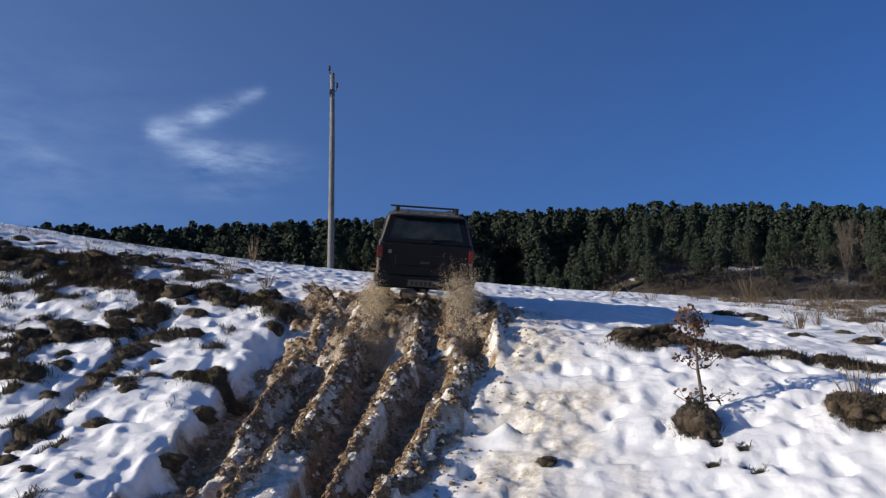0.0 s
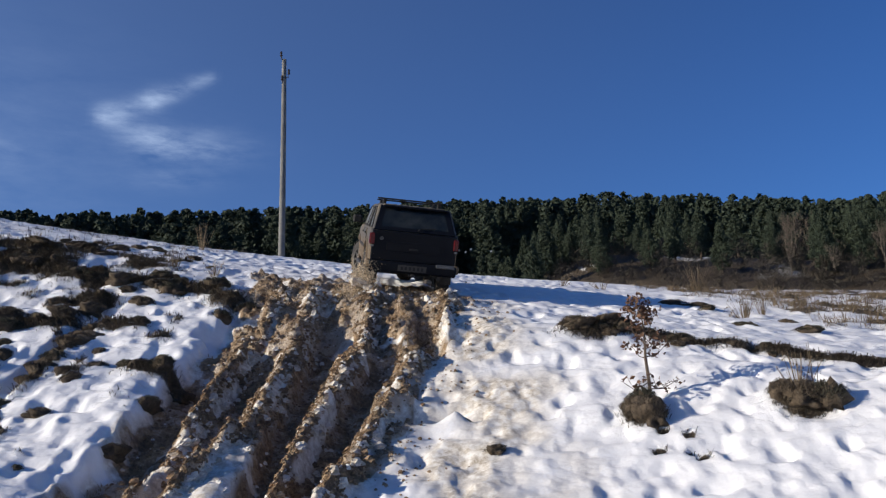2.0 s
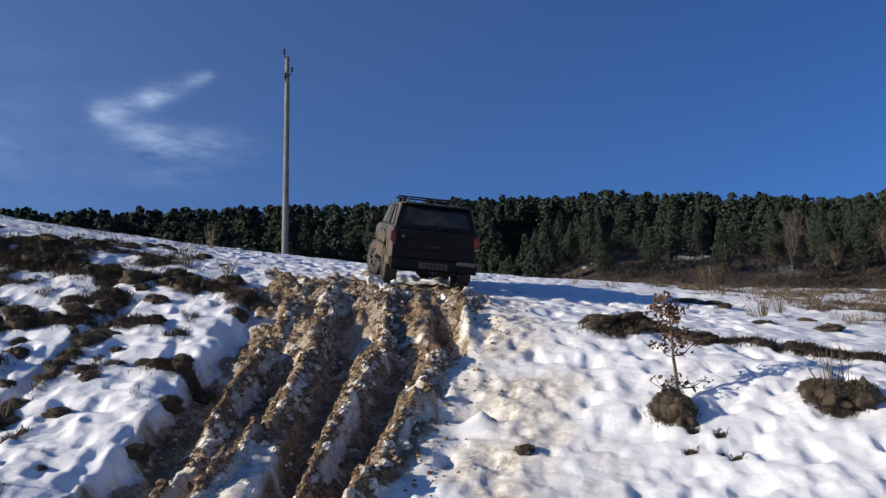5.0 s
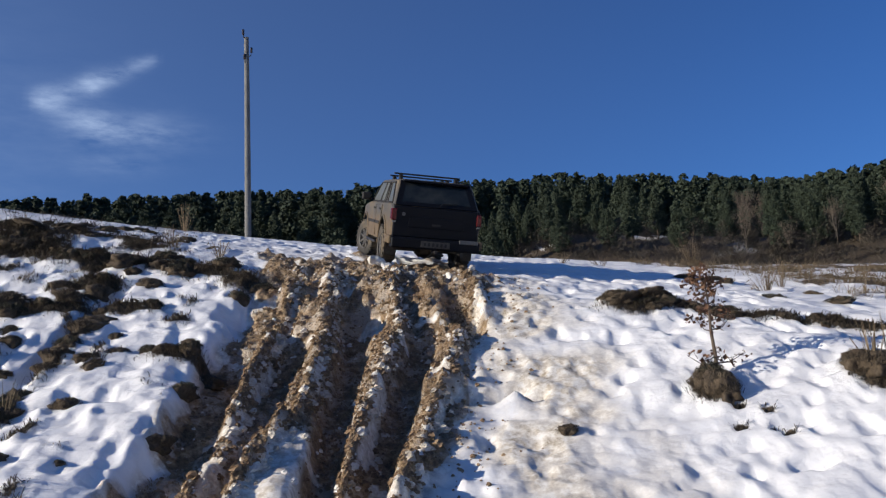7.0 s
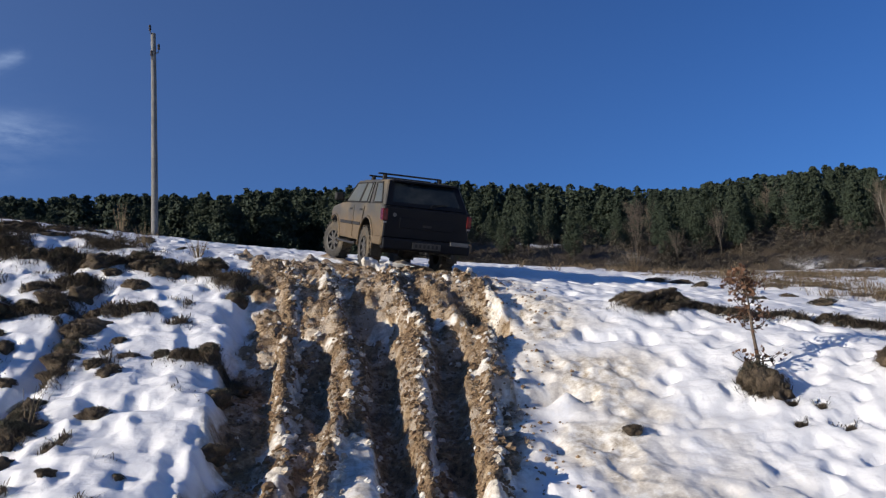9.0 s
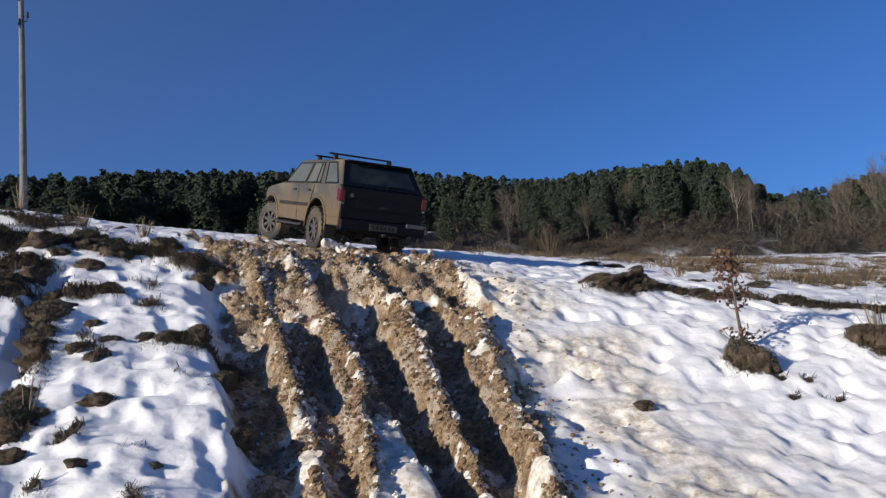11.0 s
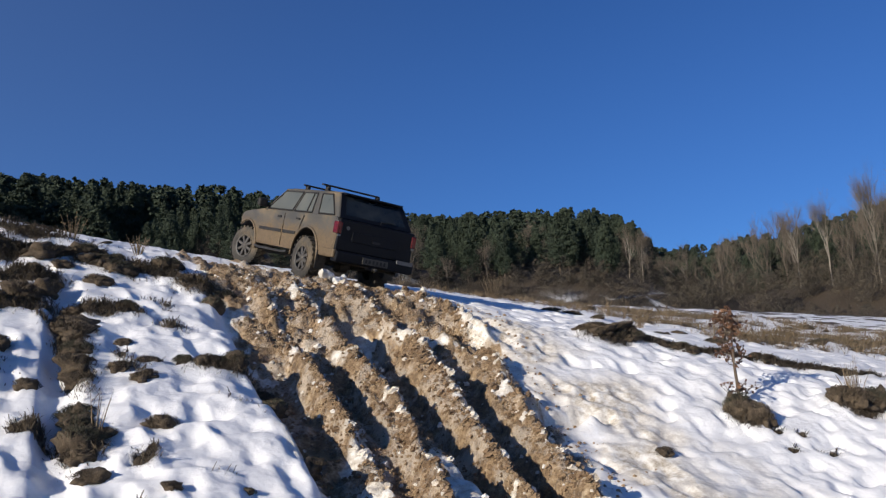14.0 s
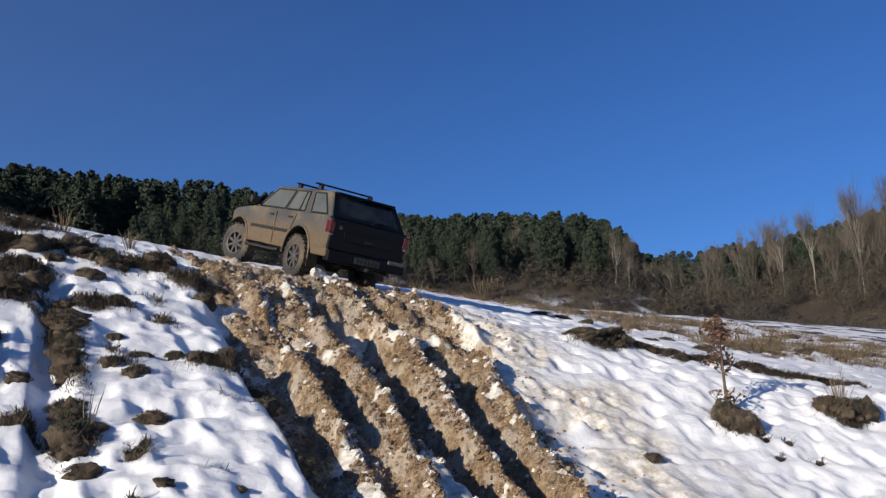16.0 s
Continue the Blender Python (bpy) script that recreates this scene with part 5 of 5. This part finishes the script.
# ---- high thin cloud ----
def build_cloud():
    m = bpy.data.materials.new("cirrus")
    m.use_nodes = True
    n, l = m.node_tree.nodes, m.node_tree.links
    n.remove(n["Principled BSDF"])
    tc = n.new("ShaderNodeTexCoord")
    att = n.new("ShaderNodeAttribute")
    att.attribute_name = "thick"
    mp = n.new("ShaderNodeMapping")
    mp.inputs["Scale"].default_value = (0.006, 0.006, 0.02)
    mp.inputs["Rotation"].default_value = (0, 0.35, 0)
    l.new(tc.outputs["Object"], mp.inputs["Vector"])
    a = noise_node(n, l, 1.0, 7, 0.62, mp.outputs["Vector"])
    k = maths(n, l, "MULTIPLY", maths(n, l, "SUBTRACT", a.outputs["Fac"], 0.28), 2.2, True)
    k = maths(n, l, "MULTIPLY", k, att.outputs["Fac"], True)
    veil = n.new("ShaderNodeAttribute")
    veil.attribute_name = "veil"
    k = maths(n, l, "ADD", k, veil.outputs["Fac"], True)
    em, tr, mx = n.new("ShaderNodeEmission"), n.new("ShaderNodeBsdfTransparent"), n.new("ShaderNodeMixShader")
    em.inputs["Color"].default_value, em.inputs["Strength"].default_value = (0.46, 0.60, 0.88, 1), 0.75
    l.new(k, mx.inputs[0])
    l.new(tr.outputs[0], mx.inputs[1])
    l.new(em.outputs[0], mx.inputs[2])
    l.new(mx.outputs[0], n["Material Output"].inputs["Surface"])
    R = 2600.0
    azs, els = np.linspace(-130, 40, 420), np.linspace(4, 70, 240)
    A, E = np.meshgrid(azs, els)

    def stroke(a0, e0, a1, e1, w0, w1, k):
        t = np.clip(((A - a0) * (a1 - a0) + (E - e0) * (e1 - e0)) / ((a1 - a0) ** 2 + (e1 - e0) ** 2), 0, 1)
        d = np.hypot(A - a0 - t * (a1 - a0), E - e0 - t * (e1 - e0))
        return k * (0.55 + 0.45 * t) * np.exp(-(d / (w0 + (w1 - w0) * t)) ** 2)

    T = stroke(-12.4, 22.6, -16.0, 20.9, 0.35, 0.6, 0.8) + stroke(-16.0, 20.9, -18.9, 19.7, 0.5, 0.6, 0.8) + stroke(-18.6, 19.6, -15.5, 18.4, 0.6, 0.9, 0.6)
    T = T + 0.65 * np.exp(-((A + 13.6) / 3.3) ** 2 - ((E - 18.2) / 1.0) ** 2) + 0.25 * np.exp(-((A + 14.5) / 2.5) ** 2 - ((E - 16.2) / 0.6) ** 2)
    T = T + stroke(-34, 21, -24, 16.8, 0.9, 0.5, 0.22) + 0.16 * np.exp(-((A + 30) / 12) ** 2 - ((E - 17) / 6) ** 2)
    T = np.clip(T, 0, 1) * np.clip((E - 9) / 3, 0, 1)
    V = 0.17 * np.clip((40 - A) / 85, 0, 1) ** 1.4 * sstep(130, 60, -A) * sstep(4, 10, E) * sstep(70, 45, E)
    x, y, z = R * np.cos(np.radians(E)) * np.sin(np.radians(A)), R * np.cos(np.radians(E)) * np.cos(np.radians(A)), R * np.sin(np.radians(E)) + 1.6
    nx, ny = len(azs), len(els)
    i = (np.arange(ny - 1)[:, None] * nx + np.arange(nx - 1)[None, :]).ravel()
    me = bpy.data.meshes.new("cloud")
    me.from_pydata(np.stack([x.ravel(), y.ravel(), z.ravel()], 1).tolist(), [], np.stack([i, i + 1, i + 1 + nx, i + nx], 1).tolist())
    me.attributes.new("thick", "FLOAT", "POINT").data.foreach_set("value", T.ravel())
    me.attributes.new("veil", "FLOAT", "POINT").data.foreach_set("value", V.ravel())
    me.materials.append(m)
    ob = tagged(new("cloud", me), "wispy white cirrus cloud in a deep blue sky", "cloud", kind="structure")
    ob.visible_shadow = False


build_cloud()


# ---- mud thrown by the wheels ----
def build_spray():
    """Clusters of flying crumbs, each on its own throw from a rear wheel."""
    g = random.Random(91)
    meshes = []
    for k in range(4):
        vs, fs = [], []
        for i in range(5200):
            c = Vector((g.gauss(0, 0.10), g.gauss(0, 0.16), g.gauss(0, 0.19)))
            s = 0.0035 + 0.008 * g.random() ** 3
            j = len(vs)
            for q in range(3):
                vs.append(tuple(c + Vector((g.gauss(0, 1), g.gauss(0, 1), g.gauss(0, 1))).normalized() * s * 1.6))
            fs.append((j, j + 1, j + 2))
        meshes.append(mesh_of("mud_spray", vs, fs, SPRAY))
    out = []
    for side in (-1, 1):
        for k in range(29):
            ob = tagged(new("mud_spray", meshes[k % 4]), "spray of tan mud crumbs flung up behind a spinning wheel", "mud spray", "mud thrown by the wheels")
            t0 = -0.62 + 0.095 * k + g.uniform(0, 0.05) + (0.6 if k > 25 else 0.0)
            if side > 0 and 1.5 < t0 < 2.5:
                t0 -= 1.4
            out.append((ob, side, t0, g.uniform(0.55, 1.0), g.gauss(0, 0.12), g.uniform(0, 3)))
    chunk_bm = bmesh.new()
    bmesh.ops.create_icosphere(chunk_bm, subdivisions=1, radius=0.022)
    for v in chunk_bm.verts:
        v.co *= g.uniform(0.6, 1.4)
    c = part("snow_chunk", chunk_bm, SLUSH)
    cm = c.data
    bpy.data.objects.remove(c)
    chunks = []
    for k in range(26):
        ob = tagged(new("snow_chunk", cm), "small lump of dirty snow flung up by a wheel", "snow chunk", "lumps thrown by the wheels")
        chunks.append((ob, 0.35 + 0.06 * k + g.uniform(-0.05, 0.05), g.uniform(2.6, 4.6), g.gauss(0.45, 0.35), g.uniform(-1.2, 0.2)))
    return out, chunks


SPRAYS, CHUNKS = build_spray()

# the car's way: seconds, place, pitch, lean, heading
CAR_ROWS = [(0.0, -0.42, 15.72, 4.10, 17.5, 4.0, 3.5), (0.5, -0.24, 15.95, 4.13, 17.0, 4.2, 4.0), (1.0, -0.03, 16.45, 4.23, 16.5, 4.4, 5.0), (1.5, 0.10, 16.85, 4.30, 15.8, 4.6, 6.0),
            (2.0, 0.16, 16.95, 4.33, 15.4, 4.7, 6.4), (2.5, 0.18, 17.0, 4.34, 15.2, 4.8, 6.6), (3.0, 0.20, 17.03, 4.35, 15.2, 4.8, 6.7), (5.0, 0.255, 17.13, 4.37, 15.2, 4.8, 6.7), (16.0, 0.255, 17.13, 4.37, 15.2, 4.8, 6.7)]


def car_at(t):
    ts = [r[0] for r in CAR_ROWS]
    return pose(*[float(np.interp(t, ts, [r[i] for r in CAR_ROWS])) for i in range(1, 7)])


def motions():
    walk(off_road_car, [(r[0], pose(*r[1:])) for r in CAR_ROWS])
    for w, s, y in WHEELS:
        rows, turn, t = [], 0.0, 0.0
        steer = 18.0 if y > 1 else 0.0
        flip = 180.0 if s > 0 else 0.0
        while t < 3.9:
            rows.append((t, pose(s * 0.70, y, 0.41) @ pose(0, 0, 0, 0, 0, steer) @ pose(0, 0, 0, -turn, 0, 0) @ pose(0, 0, 0, 0, 0, flip)))
            turn += 70.0 if t < 2.6 else max(0.0, 70.0 * (3.8 - t) / 1.2)
            t += 0.1
        last = rows[-1][1]
        rows += [(4.0, last), (16.0, last)]
        walk(w, rows)
    for ob, side, t0, up, drift, spin in SPRAYS:
        rows = []
        tl = max(t0, 0.0)
        start = car_at(tl) @ Vector((side * 0.72, -0.50, 0.10))
        vy, vz, vx = -2.7 * up, (1.55 if side < 0 else 2.2) * up, drift + (0.1 if side > 0 else -0.15)
        land = ground_at(start.x + vx * 0.7, start.y + vy * 0.7) - 0.45
        rest = pose(start.x, start.y, ground_at(start.x, start.y) - 0.6, 0, 0, 60 * spin)
        if t0 > 0.05:
            rows += [(0.0, rest), (round(t0 - 0.05, 2), rest)]
        for k in range(14):
            t = t0 + 0.08 * k
            if t < 0:
                continue
            d = t - t0
            z = start.z + vz * d - 4.9 * d * d
            x, y = start.x + vx * d, start.y + vy * d
            rows.append((round(t, 2), pose(x, y, max(z, ground_at(x, y) - 0.6), -25 * d, 0, 60 * spin)))
        end = rows[-1][1]
        rows.append((16.0, end))
        if rows[0][0] > 0:
            rows.insert(0, (0.0, rows[0][1]))
        walk(ob, rows)
    for ob, t0, vz, vx, vy in CHUNKS:
        start = car_at(t0) @ Vector((0.78, -0.25, 0.3))
        rest = pose(start.x, start.y, ground_at(start.x, start.y) - 0.05)
        rows = [(0.0, rest), (round(t0 - 0.05, 2), rest)]
        for k in range(15):
            d = 0.08 * k
            x, y = start.x + vx * d, start.y + vy * d
            z = start.z + vz * d - 4.9 * d * d
            rows.append((round(t0 + d, 2), pose(x, y, max(z, ground_at(x, y) - 0.01), 200 * d, 150 * d, 0)))
        rows.append((16.0, rows[-1][1]))
        walk(ob, rows)


motions()
